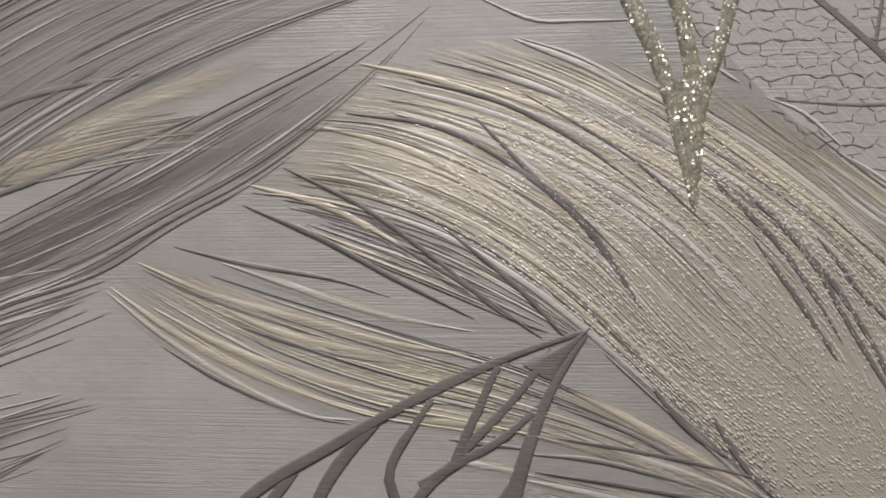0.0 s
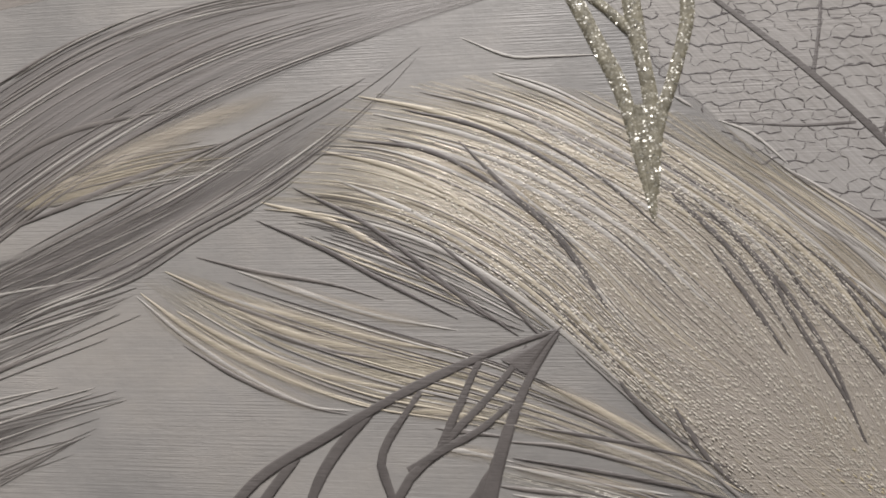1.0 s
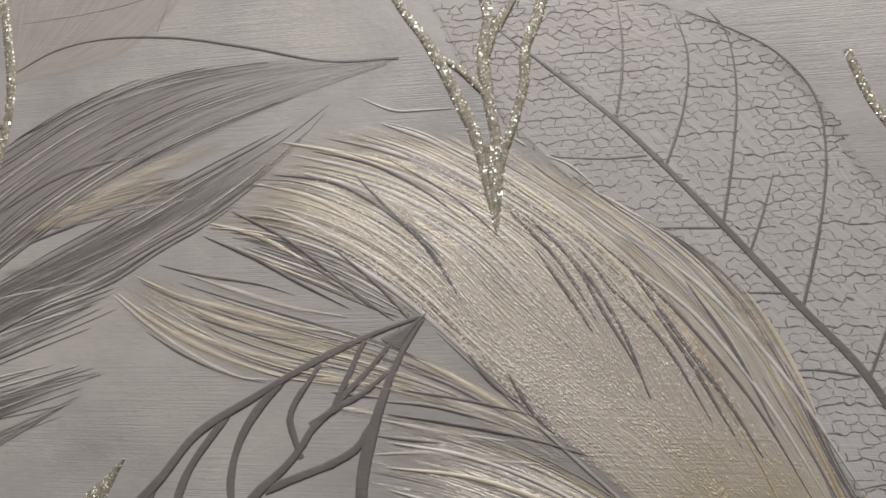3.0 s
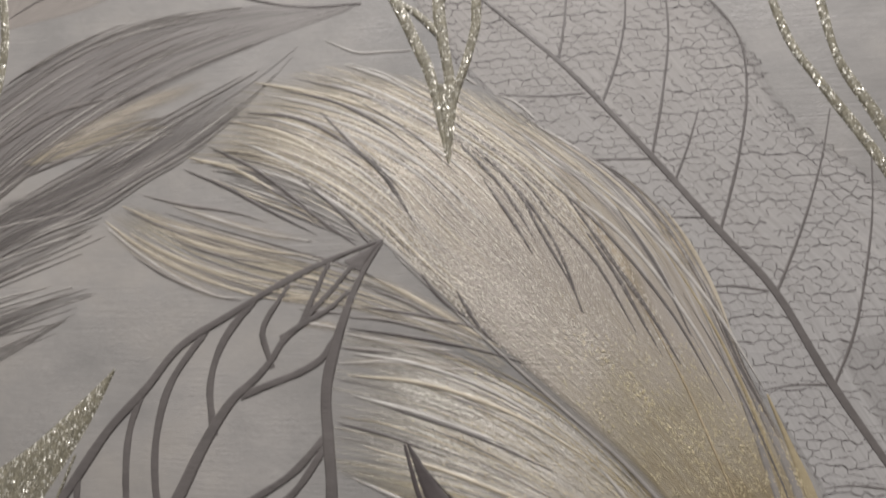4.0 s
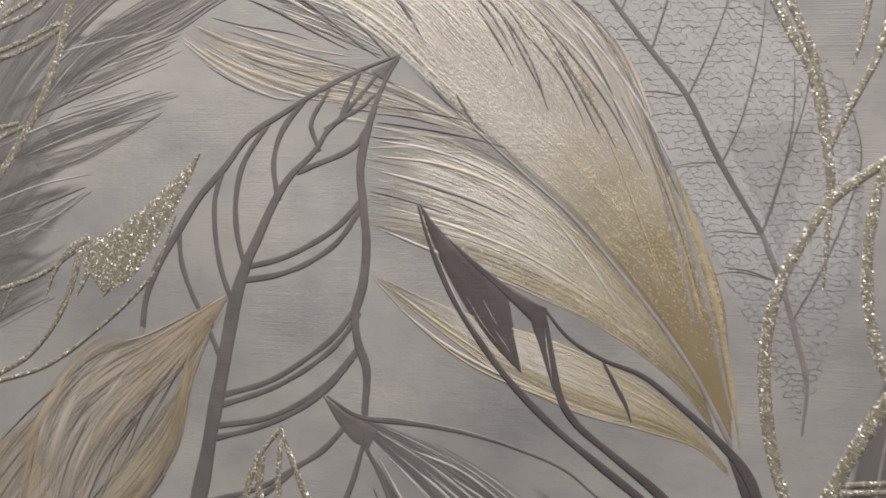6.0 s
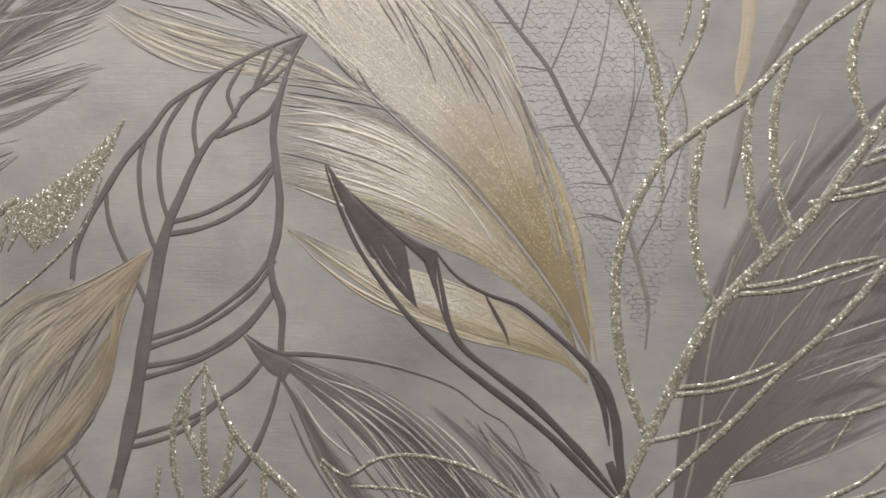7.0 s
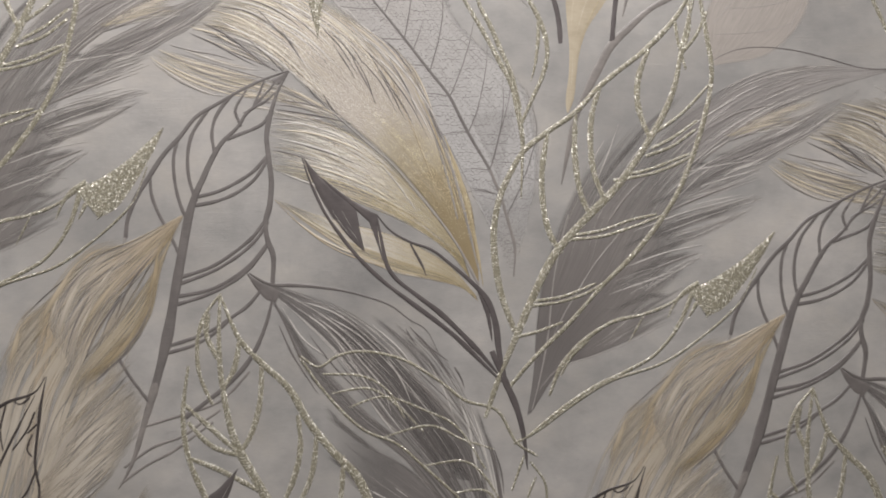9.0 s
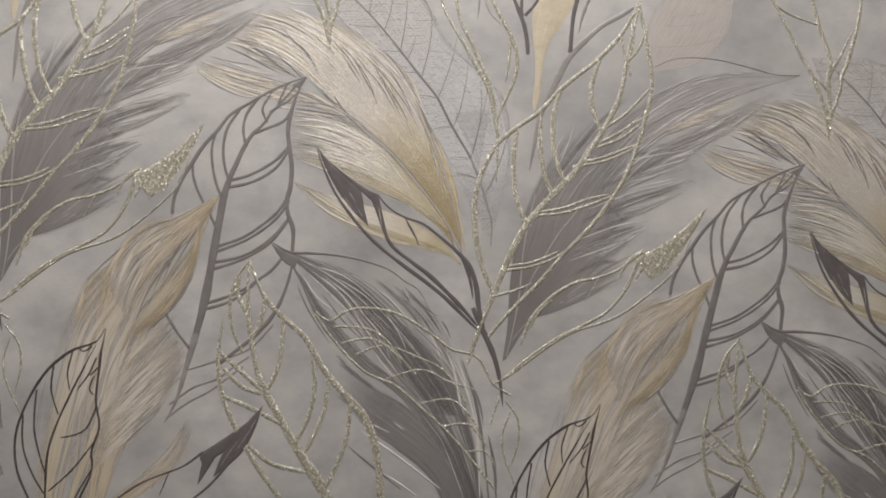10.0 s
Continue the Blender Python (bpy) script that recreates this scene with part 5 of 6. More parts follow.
# ---- skeleton leaf ----
def skeleton_leaf():
    t = thing("skeleton_leaf", (-6, -12), "dark taupe openwork leaf of raised outline and veins", "leaf")
    h = 1.0
    stroke(t, "outline", [(0.06, -0.03), (-1.78, -0.67), (-3.87, -1.63), (-5.98, -2.83), (-7.94, -4.04), (-9.22, -5.60), (-10.68, -7.17), (-12.00, -9.11), (-13.15, -10.88), (-13.88, -12.68), (-14.13, -14.30)], (1.0, 2.6, 2.8, 3.6, 4.0, 4.0, 3.4), h, TAUPE)
    stroke(t, "outline", [(0.06, 0.01), (-0.86, -1.51), (-1.58, -3.48), (-2.00, -5.53), (-1.85, -7.43), (-1.67, -9.34), (-1.85, -11.46), (-2.23, -12.88), (-2.11, -14.31), (-1.63, -15.75), (-1.70, -17.93)], (1.2, 3.6, 4.6, 5.0, 5.0, 4.6, 3.8), h, TAUPE, reach=(0.0, 0.5))
    stroke(t, "outline", [(-1.53, -18.73), (-2.42, -22.00), (-3.63, -24.65), (-5.52, -26.96), (-8.17, -29.13), (-9.70, -30.33)], (1.6, 3.8, 4.0, 3.6), h, TAUPE)
    stroke(t, "outline", [(-14.12, -14.12), (-14.44, -15.57), (-15.18, -18.14), (-15.49, -19.99), (-15.75, -22.24)], (3.0, 3.0, 2.6), 0.7, MIDGREY, label="grey outline showing through the tan feather")
    stroke(t, "midrib", [(-0.80, -0.50), (-1.40, -1.30), (-2.00, -2.00), (-2.70, -2.70), (-3.20, -3.30), (-3.70, -3.70), (-4.20, -4.50), (-4.80, -5.20), (-5.60, -5.90), (-6.30, -6.90), (-6.90, -8.00), (-7.50, -9.30), (-8.00, -10.30)] + [(-8.74, -12.43), (-9.16, -14.41), (-9.68, -16.96), (-10.13, -19.16), (-10.71, -22.15), (-11.36, -24.80), (-12.13, -27.48)], (1.6, 2.4, 3.0, 4.4, 5.8, 7.2, 8.4, 9.0, 9.0, 8.4, 7.6), h + 0.05, TAUPE)
    stroke(t, "midrib", [(-11.70, -26.0), (-12.13, -27.48), (-13.2, -30.9), (-14.10, -33.75), (-14.80, -35.30), (-15.62, -36.73)], (7.2, 7.6, 5.5, 3.6, 1.0), h, GREY, label="fading grey end of the midrib")
    for pts in ([(-4.90, -2.20), (-5.90, -3.40), (-6.40, -4.40), (-6.60, -5.60), (-6.40, -6.90)],
                [(-6.94, -3.52), (-8.23, -5.41), (-8.68, -7.32), (-8.60, -9.24), (-8.19, -10.76)], [(-9.40, -5.77), (-9.84, -7.33), (-9.81, -9.43), (-9.42, -11.37), (-8.92, -12.61)], [(-11.89, -8.93), (-11.81, -10.51), (-11.30, -12.11), (-10.50, -13.71), (-9.67, -15.57)],
                [(-1.80, -3.80), (-2.20, -4.40), (-3.00, -4.90), (-4.00, -5.30), (-5.00, -5.70)], [(-2.10, -7.33), (-3.14, -8.49), (-4.57, -9.45), (-6.18, -10.24), (-8.04, -10.75)],
                [(-2.00, -7.60), (-3.15, -9.26), (-4.77, -10.43), (-6.38, -11.09), (-8.21, -11.46)], [(-2.15, -12.53), (-3.24, -14.04), (-4.88, -15.43), (-6.90, -16.73), (-9.27, -17.57)], [(-2.08, -12.95), (-3.00, -14.33), (-4.53, -15.72), (-6.73, -17.09), (-9.36, -18.12)],
                [(-2.08, -14.67), (-3.29, -16.21), (-4.93, -17.61), (-7.13, -18.75), (-9.62, -19.30)], [(-2.19, -14.96), (-3.47, -16.68), (-5.13, -18.06), (-7.33, -19.19), (-9.72, -19.97)], [(-2.87, -18.97), (-3.91, -20.17), (-5.38, -21.23), (-7.43, -22.54), (-10.51, -23.65)],
                [(-5.39, -21.31), (-7.25, -22.91), (-8.74, -23.69), (-10.68, -24.29)], [(-15.47, -24.11), (-14.52, -25.94), (-13.56, -27.46), (-12.65, -28.69)]):
        stroke(t, "vein", pts, (2.8, 3.0, 2.8, 3.0, 3.4), h - 0.2, TAUPE, reach=(0.12, 0.4))
    for pts in ([(-6.59, -29.58), (-8.16, -30.68), (-9.87, -31.91), (-12.34, -32.83), (-14.90, -34.62)], [(-7.21, -30.68), (-8.73, -31.79), (-10.74, -33.27), (-13.23, -34.63), (-15.25, -36.11)], [(-3.95, -26.14), (-6.51, -28.71), (-9.82, -29.93), (-13.31, -31.03)]):
        stroke(t, "vein", pts, (2.2, 2.8, 2.8, 2.4), h - 0.3, GREY, reach=(0.12, 0.2))
    for pts in ([(-1.20, -1.90), (-2.00, -2.60), (-2.90, -3.10), (-3.70, -3.60)], [(-2.00, -0.80), (-2.30, -1.40), (-2.50, -1.90), (-2.70, -2.30), (-3.00, -3.00)], [(-3.60, -1.70), (-4.00, -2.30), (-4.40, -2.90), (-4.60, -3.50), (-4.40, -4.10), (-4.20, -4.60)],):
        stroke(t, "vein", pts, (1.6, 2.0, 2.4, 2.4), h, TAUPE, reach=(0.15, 0.2))
    blade(t, "tip", [(0.08, 0.04), (-0.53, -0.34), (-1.18, -0.62), (-1.57, -0.79)], [(0.08, 0.02), (-0.24, -0.41), (-0.52, -0.87), (-0.69, -1.29)], h, TAUPE)


# ---- dark blade leaf ----
def dark_leaf():
    t = thing("dark_leaf", (12, -16), "charcoal pointed half-leaf with split tines and long curved stems", "leaf")
    h = 1.3
    for name, left, right in (("blade", [(1.00, -7.20), (1.70, -9.30), (2.90, -11.70), (4.10, -13.50), (5.40, -14.80), (6.20, -15.40)], [(1.00, -7.20), (2.60, -9.00), (4.20, -10.20), (5.50, -11.40), (5.90, -13.10), (6.30, -15.40)]),
                              ("blade", [(1.90, -8.30), (3.50, -10.10), (5.10, -11.50), (6.30, -12.60), (6.80, -13.10)], [(2.20, -8.70), (3.80, -9.90), (5.50, -11.10), (6.70, -11.80), (7.40, -12.20)]),
                              ("tine", [(6.30, -11.80), (6.70, -13.10), (7.30, -14.70), (7.80, -16.20)], [(7.50, -12.20), (7.40, -13.10), (7.60, -14.70), (7.90, -16.20)])):
        blade(t, name, left, right, h, CHARCOAL)
    for pts in ([(1.80, -9.40), (2.90, -11.80), (4.30, -14.10)], [(4.10, -11.50), (4.70, -12.60), (5.30, -13.50)], [(4.60, -13.00), (5.40, -14.00), (5.90, -14.80)], [(3.30, -11.50), (4.30, -13.10), (5.30, -14.30)],):
        stroke(t, "slit", pts, (0.2, 0.7, 0.2), h + 0.12, PALE, label="pale slit showing the ground")
    stroke(t, "stem", [(0.92, -7.23), (1.60, -9.31), (2.81, -11.93), (4.22, -14.05), (5.54, -15.72), (7.61, -17.78), (10.12, -19.75), (12.29, -21.37), (14.48, -23.18), (16.69, -25.38), (18.55, -27.23)], (1.2, 3.0, 3.5, 3.8, 4.0, 4.2, 1.0), h, CHARCOAL)
    stroke(t, "stem", [(7.29, -12.19), (7.73, -14.54), (8.24, -16.69), (9.03, -17.83), (10.83, -19.26), (12.82, -20.80), (14.83, -22.73), (16.67, -24.70), (18.16, -26.48)], (1.5, 3.5, 4.0, 4.5, 4.8, 1.2), h, CHARCOAL)
    stroke(t, "stem", [(7.29, -12.19), (8.46, -13.53), (10.05, -14.50), (12.00, -15.19), (13.79, -16.53), (15.60, -18.09), (16.95, -19.63), (17.72, -21.64), (18.09, -24.23), (18.60, -26.47)], (1.2, 2.0, 2.5, 3.8, 5.8, 5.8, 3.8), h, CHARCOAL)
    stroke(t, "tine", [(10.13, -14.57), (10.78, -15.75), (11.36, -16.82), (11.62, -17.65)], (1.0, 2.5, 2.2, 0.6), h, CHARCOAL)
    stroke(t, "tine", [(16.15, -18.92), (16.98, -20.73), (17.32, -22.38), (17.46, -23.35)], (1.2, 3.8, 3.2, 0.8), h, CHARCOAL)
    stroke(t, "stem", [(17.46, -24.27), (18.71, -27.05), (19.79, -29.55), (20.44, -32.06), (20.86, -35.22)], (4.5, 6.2, 6.0, 4.2, 1.0), h, CHARCOAL)


# ---- glitter pieces ----
def glitter_leaf():
    t = thing("glitter_leaf", (26, -12), "olive gold glitter leaf of raised outline and double veins", "leaf")
    h = 1.5
    stroke(t, "stem", [(17.03, -30.16), (18.22, -26.43), (19.57, -23.04), (21.16, -19.06), (22.91, -15.54), (25.57, -12.40), (28.22, -9.57), (30.83, -5.63), (32.69, -1.67), (33.40, 2.41), (34.42, 7.61)], (2.9, 4.8, 6.0, 6.7, 6.7, 6.0, 5.5, 4.4, 3.2, 2.3), h, GLITTER, reach=(0.25, 0.25))
    stroke(t, "outline", [(19.38, -22.27), (18.29, -19.43), (17.67, -16.54), (17.47, -13.69), (17.87, -10.87), (18.79, -8.60), (19.99, -6.60), (22.07, -4.91), (24.26, -3.38), (26.11, -1.33), (28.02, 0.30), (29.92, 1.78)] + [(32.61, 4.60), (34.41, 7.72)], (4.4, 5.8, 5.2, 4.4, 4.0, 4.0, 3.7, 3.4), h, GLITTER, reach=(0.25, 0.25))
    stroke(t, "outline", [(34.41, 7.72), (35.32, 3.88), (36.06, 0.12), (35.64, -3.40), (34.68, -7.08), (33.57, -10.07), (31.95, -12.85), (29.60, -15.88), (27.11, -18.44), (24.25, -21.81), (21.25, -24.89), (18.97, -27.68)], (2.5, 3.4, 4.0, 4.0, 4.0, 3.7, 3.7, 3.2), h, GLITTER, reach=(0.25, 0.25))
    for pts in ([(22.00, -5.05), (21.57, -8.40), (21.77, -11.52), (22.46, -13.98), (23.32, -15.31)], [(24.37, -3.48), (24.32, -5.98), (24.63, -8.71), (25.18, -10.78), (25.87, -12.10)], [(26.43, -1.09), (25.81, -3.26), (25.71, -5.79), (26.12, -8.52), (27.03, -10.66)],
                [(30.44, 1.92), (29.72, -0.25), (29.68, -2.23), (30.23, -4.07), (30.93, -5.51)]):
        stroke(t, "vein", pts, (2.9, 4.8, 4.8, 4.6, 3.7), h - 0.25, GLITTER, reach=(0.25, 0.25))
    for pts in ([(24.22, -14.31), (27.14, -13.98), (29.85, -13.10), (31.93, -12.30)], [(24.37, -13.95), (26.94, -13.49), (29.47, -12.58), (31.50, -12.10)], [(28.07, -9.09), (30.93, -8.57), (32.92, -7.87), (34.48, -7.10)], [(28.72, -8.67), (30.90, -8.16), (32.88, -7.42), (34.36, -6.83)],
                [(30.82, -6.93), (32.80, -6.17), (34.71, -4.80)], [(31.28, -6.25), (32.91, -5.39), (34.82, -4.03)], [(21.15, -20.18), (23.77, -19.77), (26.19, -18.86), (27.37, -18.05)], [(21.41, -19.74), (23.75, -19.34), (26.33, -18.28)],
                [(19.55, -23.01), (21.59, -22.49), (23.51, -21.76)], [(31.12, -5.10), (33.47, -3.43), (35.68, -1.06)], [(32.61, 4.60), (33.03, 2.70), (33.70, 0.67)], [(35.28, 5.04), (34.57, 3.30), (33.42, 1.83)], [(33.76, 5.88), (33.94, 4.15), (33.32, 1.25)]):
        stroke(t, "vein", pts, (2.9, 2.5, 2.5, 2.1), h - 0.25, GLITTER, reach=(0.25, 0.25))


def glitter_twig():
    t = thing("glitter_twig", (18, 4), "forked olive gold glitter twig raised from the wallpaper", "twig")
    h = 1.5
    stroke(t, "stem", [(13.76, 8.35), (14.37, 6.51), (15.29, 4.96), (16.51, 3.01), (17.75, 0.85), (18.79, -1.12), (19.39, -3.32)] + [(19.82, -5.68), (19.83, -7.73), (19.80, -10.78)], (2.4, 3.0, 3.4, 3.8, 4.6, 3.0, 0.8), h, GLITTER)
    stroke(t, "stem", [(15.30, 8.37), (15.88, 5.75), (16.91, 3.81), (17.74, 2.04), (18.57, 0.27), (19.20, -1.52), (19.63, -3.11)], (2.6, 3.2, 3.6, 3.6, 2.0), h, GLITTER)
    stroke(t, "branch", [(18.82, 8.43), (19.90, 6.40), (20.93, 4.65), (21.57, 3.08), (21.80, 1.50), (21.42, -0.30), (20.64, -2.10), (19.95, -3.71), (19.62, -4.6)], (2.4, 3.2, 4.0, 3.4, 3.2, 2.4), h, GLITTER)
    stroke(t, "branch", [(20.98, 4.55), (20.97, 2.48), (20.74, 0.49), (20.45, -0.71)], (2.4, 3.0, 2.4, 0.6), h, GLITTER)


def glitter_fork():
    t = thing("glitter_fork", (3, 8), "gold glitter branching stem tapering to a point", "twig")
    h = 1.5
    stroke(t, "stem", [(2.44, 2.68), (2.11, 4.32), (1.66, 6.24), (1.06, 7.54), (0.43, 8.88), (-0.25, 10.05), (-0.95, 11.05)] + [(-3.37, 15.28), (-5.02, 17.85)], (1.2, 4.0, 3.8, 3.2, 3.0, 2.8, 2.5), h, GLITTER)
    stroke(t, "stem", [(2.47, 2.75), (2.41, 4.40), (2.42, 5.91), (2.12, 7.66), (1.95, 9.16), (2.14, 10.66)] + [(0.75, 14.18), (-0.50, 17.92)], (1.2, 4.2, 4.2, 3.8, 3.5, 3.2), h, GLITTER)
    stroke(t, "stem", [(2.49, 3.29), (2.60, 5.14), (3.03, 6.54), (3.41, 8.06), (3.43, 9.14), (3.91, 10.50)] + [(4.85, 14.82), (5.07, 18.00)], (2.0, 3.5, 3.5, 3.2, 3.0), h, GLITTER)
    blade(t, "stem_tip", [(2.42, 2.68), (2.19, 3.86), (1.95, 4.99), (1.80, 5.75)], [(2.47, 2.68), (2.59, 3.84), (2.71, 4.95), (2.82, 5.79)], h - 0.1, GLITTER)
    stroke(t, "branch", [(2.27, 7.36), (1.66, 8.09), (1.00, 8.73), (0.49, 9.07)], (2.0, 3.0, 2.0), h, GLITTER)
    stroke(t, "branch", [(2.04, 8.85), (2.32, 9.83), (2.71, 10.81)], (2.5, 2.8, 2.2), h, GLITTER)
    stroke(t, "branch", [(2.54, 10.00), (3.55, 12.23), (4.34, 13.96)], (1.6, 2.4, 0.8), h, GLITTER)
    stroke(t, "branch", [(-4.36, 16.63), (-2.26, 15.45), (0.59, 14.52)], (2.0, 2.2, 1.5), h, GLITTER)


def glitter_scrap():
    t = thing("glitter_flag", (-14, -8), "solid gold glitter leaf tip with ragged end and thin trailing lines", "leaf")
    h = 1.5
    blade(t, "tip", [(-10.63, -4.88), (-12.24, -6.31), (-14.08, -7.83), (-15.92, -8.97), (-17.20, -9.59), (-18.30, -9.95)], [(-10.60, -4.92), (-11.30, -6.58), (-12.14, -8.12), (-13.48, -10.25), (-14.81, -11.97), (-16.22, -12.71)], h, GLITTER)
    for pts in ([(-17.58, -9.94), (-18.01, -11.12), (-18.64, -12.74), (-19.32, -13.83)], [(-16.71, -10.39), (-17.38, -11.47), (-18.02, -12.73)], [(-17.20, -9.51), (-18.51, -10.41), (-19.28, -11.31), (-19.91, -12.75)], [(-15.10, -10.55), (-15.89, -11.99), (-16.47, -12.71)]):
        stroke(t, "tine", pts, (5.0, 3.8, 2.5, 0.8), h, GLITTER)
    stroke(t, "line", [(-12.08, -8.19), (-13.32, -11.12), (-14.52, -12.48), (-16.50, -14.25), (-20.07, -16.75), (-25.06, -18.54), (-28.64, -20.92), (-31.35, -23.02), (-33.44, -24.22)], (1.0, 1.8, 2.0, 2.2, 2.5, 2.2), h, GLITTER)
    stroke(t, "line", [(-17.92, -10.27), (-20.16, -11.63), (-22.21, -12.40), (-24.82, -13.05), (-27.49, -14.88), (-29.32, -17.07), (-30.32, -19.74)], (1.0, 2.5, 2.8, 3.8, 4.5, 1.8), h, GLITTER)
    stroke(t, "line", [(-17.84, -11.15), (-18.78, -13.32), (-20.91, -16.04), (-23.28, -17.47), (-26.54, -19.14), (-29.83, -21.52), (-32.25, -23.62)], (1.0, 2.5, 2.8, 3.2, 3.2, 2.2), h, GLITTER)
    stroke(t, "line", [(-22.04, -12.46), (-22.66, -13.69), (-23.29, -14.87)], (1.2, 1.5, 0.6), h, GLITTER)
    stroke(t, "line", [(-26.91, -14.71), (-28.41, -16.18), (-29.36, -17.95)], (1.9, 2.8, 1.2), h, GLITTER)


def small_glitter_leaf():
    t = thing("small_glitter_leaf", (4, -36), "small olive glitter leaf drawn in thin raised lines", "leaf")
    h = 1.45
    stroke(t, "midrib", [(-6.26, -19.22), (-6.46, -23.33), (-6.30, -26.99), (-5.32, -32.24), (-3.39, -36.20), (-1.32, -40.13), (0.30, -42.83), (2.29, -46.59)], (2.0, 4.1, 5.1, 7.1, 9.1, 10.2, 11.2), h, GLITTER, reach=(0.1, 0.15))
    stroke(t, "outline", [(-6.26, -19.22), (-5.42, -21.51), (-4.56, -23.33), (-2.81, -25.28), (-0.44, -27.62), (1.21, -30.60), (3.31, -33.35), (5.55, -35.88), (6.95, -39.57), (7.61, -46.01)], (2.0, 4.5, 5.7, 6.5, 8.1, 8.6, 8.1), h, GLITTER, reach=(0.1, 0.15))
    stroke(t, "outline", [(-6.26, -19.22), (-7.54, -20.91), (-8.30, -23.33), (-8.19, -26.38), (-7.17, -28.96)], (2.0, 3.6, 3.6, 2.5), h, GLITTER, reach=(0.1, 0.15))
    stroke(t, "outline", [(-9.18, -25.64), (-9.76, -30.06), (-9.38, -33.90), (-7.95, -37.67), (-6.09, -41.36), (-3.53, -45.23)], (2.5, 4.5, 5.1, 4.5), h, GLITTER, reach=(0.1, 0.15))
    for pts in ([(-9.68, -28.95), (-7.22, -31.30), (-4.86, -33.62)], [(-4.68, -23.33), (-5.20, -25.77), (-6.19, -27.73)], [(-2.81, -25.47), (-3.04, -28.97), (-3.87, -31.82), (-4.73, -33.31)], [(-9.38, -33.90), (-6.69, -35.04), (-3.10, -37.08)],
                [(0.31, -30.10), (0.46, -33.21), (-0.36, -36.47), (-1.61, -39.11)], [(1.93, -31.47), (1.53, -35.22), (0.35, -38.24), (-0.71, -40.27)], [(4.28, -33.86), (3.89, -38.40), (2.32, -42.59), (1.20, -44.64)], [(-6.78, -39.32), (-4.39, -41.38), (-0.25, -42.50)],
                [(-7.30, -20.91), (-7.52, -22.72), (-6.61, -24.85)], [(-9.30, -30.68), (-7.25, -32.86), (-4.38, -33.81)]):
        stroke(t, "vein", pts, (3.6, 4.5, 4.5, 3.6), h - 0.25, GLITTER, reach=(0.1, 0.15))


def glitter_vein_leaf():
    t = thing("glitter_vein_leaf", (14, -34), "fine gold glitter veins of a leaf laid over the dark feather", "leaf")
    h = 1.45
    for pts in ([(0.43, -24.56), (2.16, -25.66), (3.79, -24.68), (5.78, -24.26), (9.39, -24.93), (12.73, -26.91), (15.18, -28.78), (17.95, -29.67), (19.83, -32.69), (21.71, -33.96)], [(0.55, -24.86), (3.04, -28.37), (6.05, -31.37), (9.10, -32.76), (11.67, -35.04), (15.27, -38.49), (18.41, -42.37), (20.32, -44.86)]):
        stroke(t, "outline", pts, (2.1, 2.5, 2.5, 2.1), h, GLITTER)
    for pts in ([(2.34, -26.28), (6.07, -26.53), (8.18, -27.77), (9.82, -30.45)], [(3.23, -28.06), (6.67, -27.64), (9.09, -29.20), (11.54, -31.70)], [(4.73, -29.37), (7.88, -28.39), (11.53, -29.64), (14.29, -31.09), (17.09, -35.20)],
                [(7.75, -32.12), (12.14, -31.08), (14.91, -32.35), (17.81, -33.31)], [(11.55, -34.78), (15.23, -34.43), (17.22, -36.15), (19.12, -39.68)], [(14.02, -37.40), (17.11, -37.23), (19.00, -39.68)], [(16.52, -40.30), (19.01, -40.32), (20.28, -42.26)],
                [(21.11, -34.51), (22.48, -36.52), (22.63, -38.82), (21.84, -42.01)], [(21.63, -35.94), (20.94, -37.95), (20.85, -39.96), (22.24, -44.05)], [(20.54, -33.93), (20.06, -35.36), (19.47, -37.21)]):
        stroke(t, "vein", pts, (1.7, 2.1, 2.1, 1.4), h - 0.25, GLITTER)


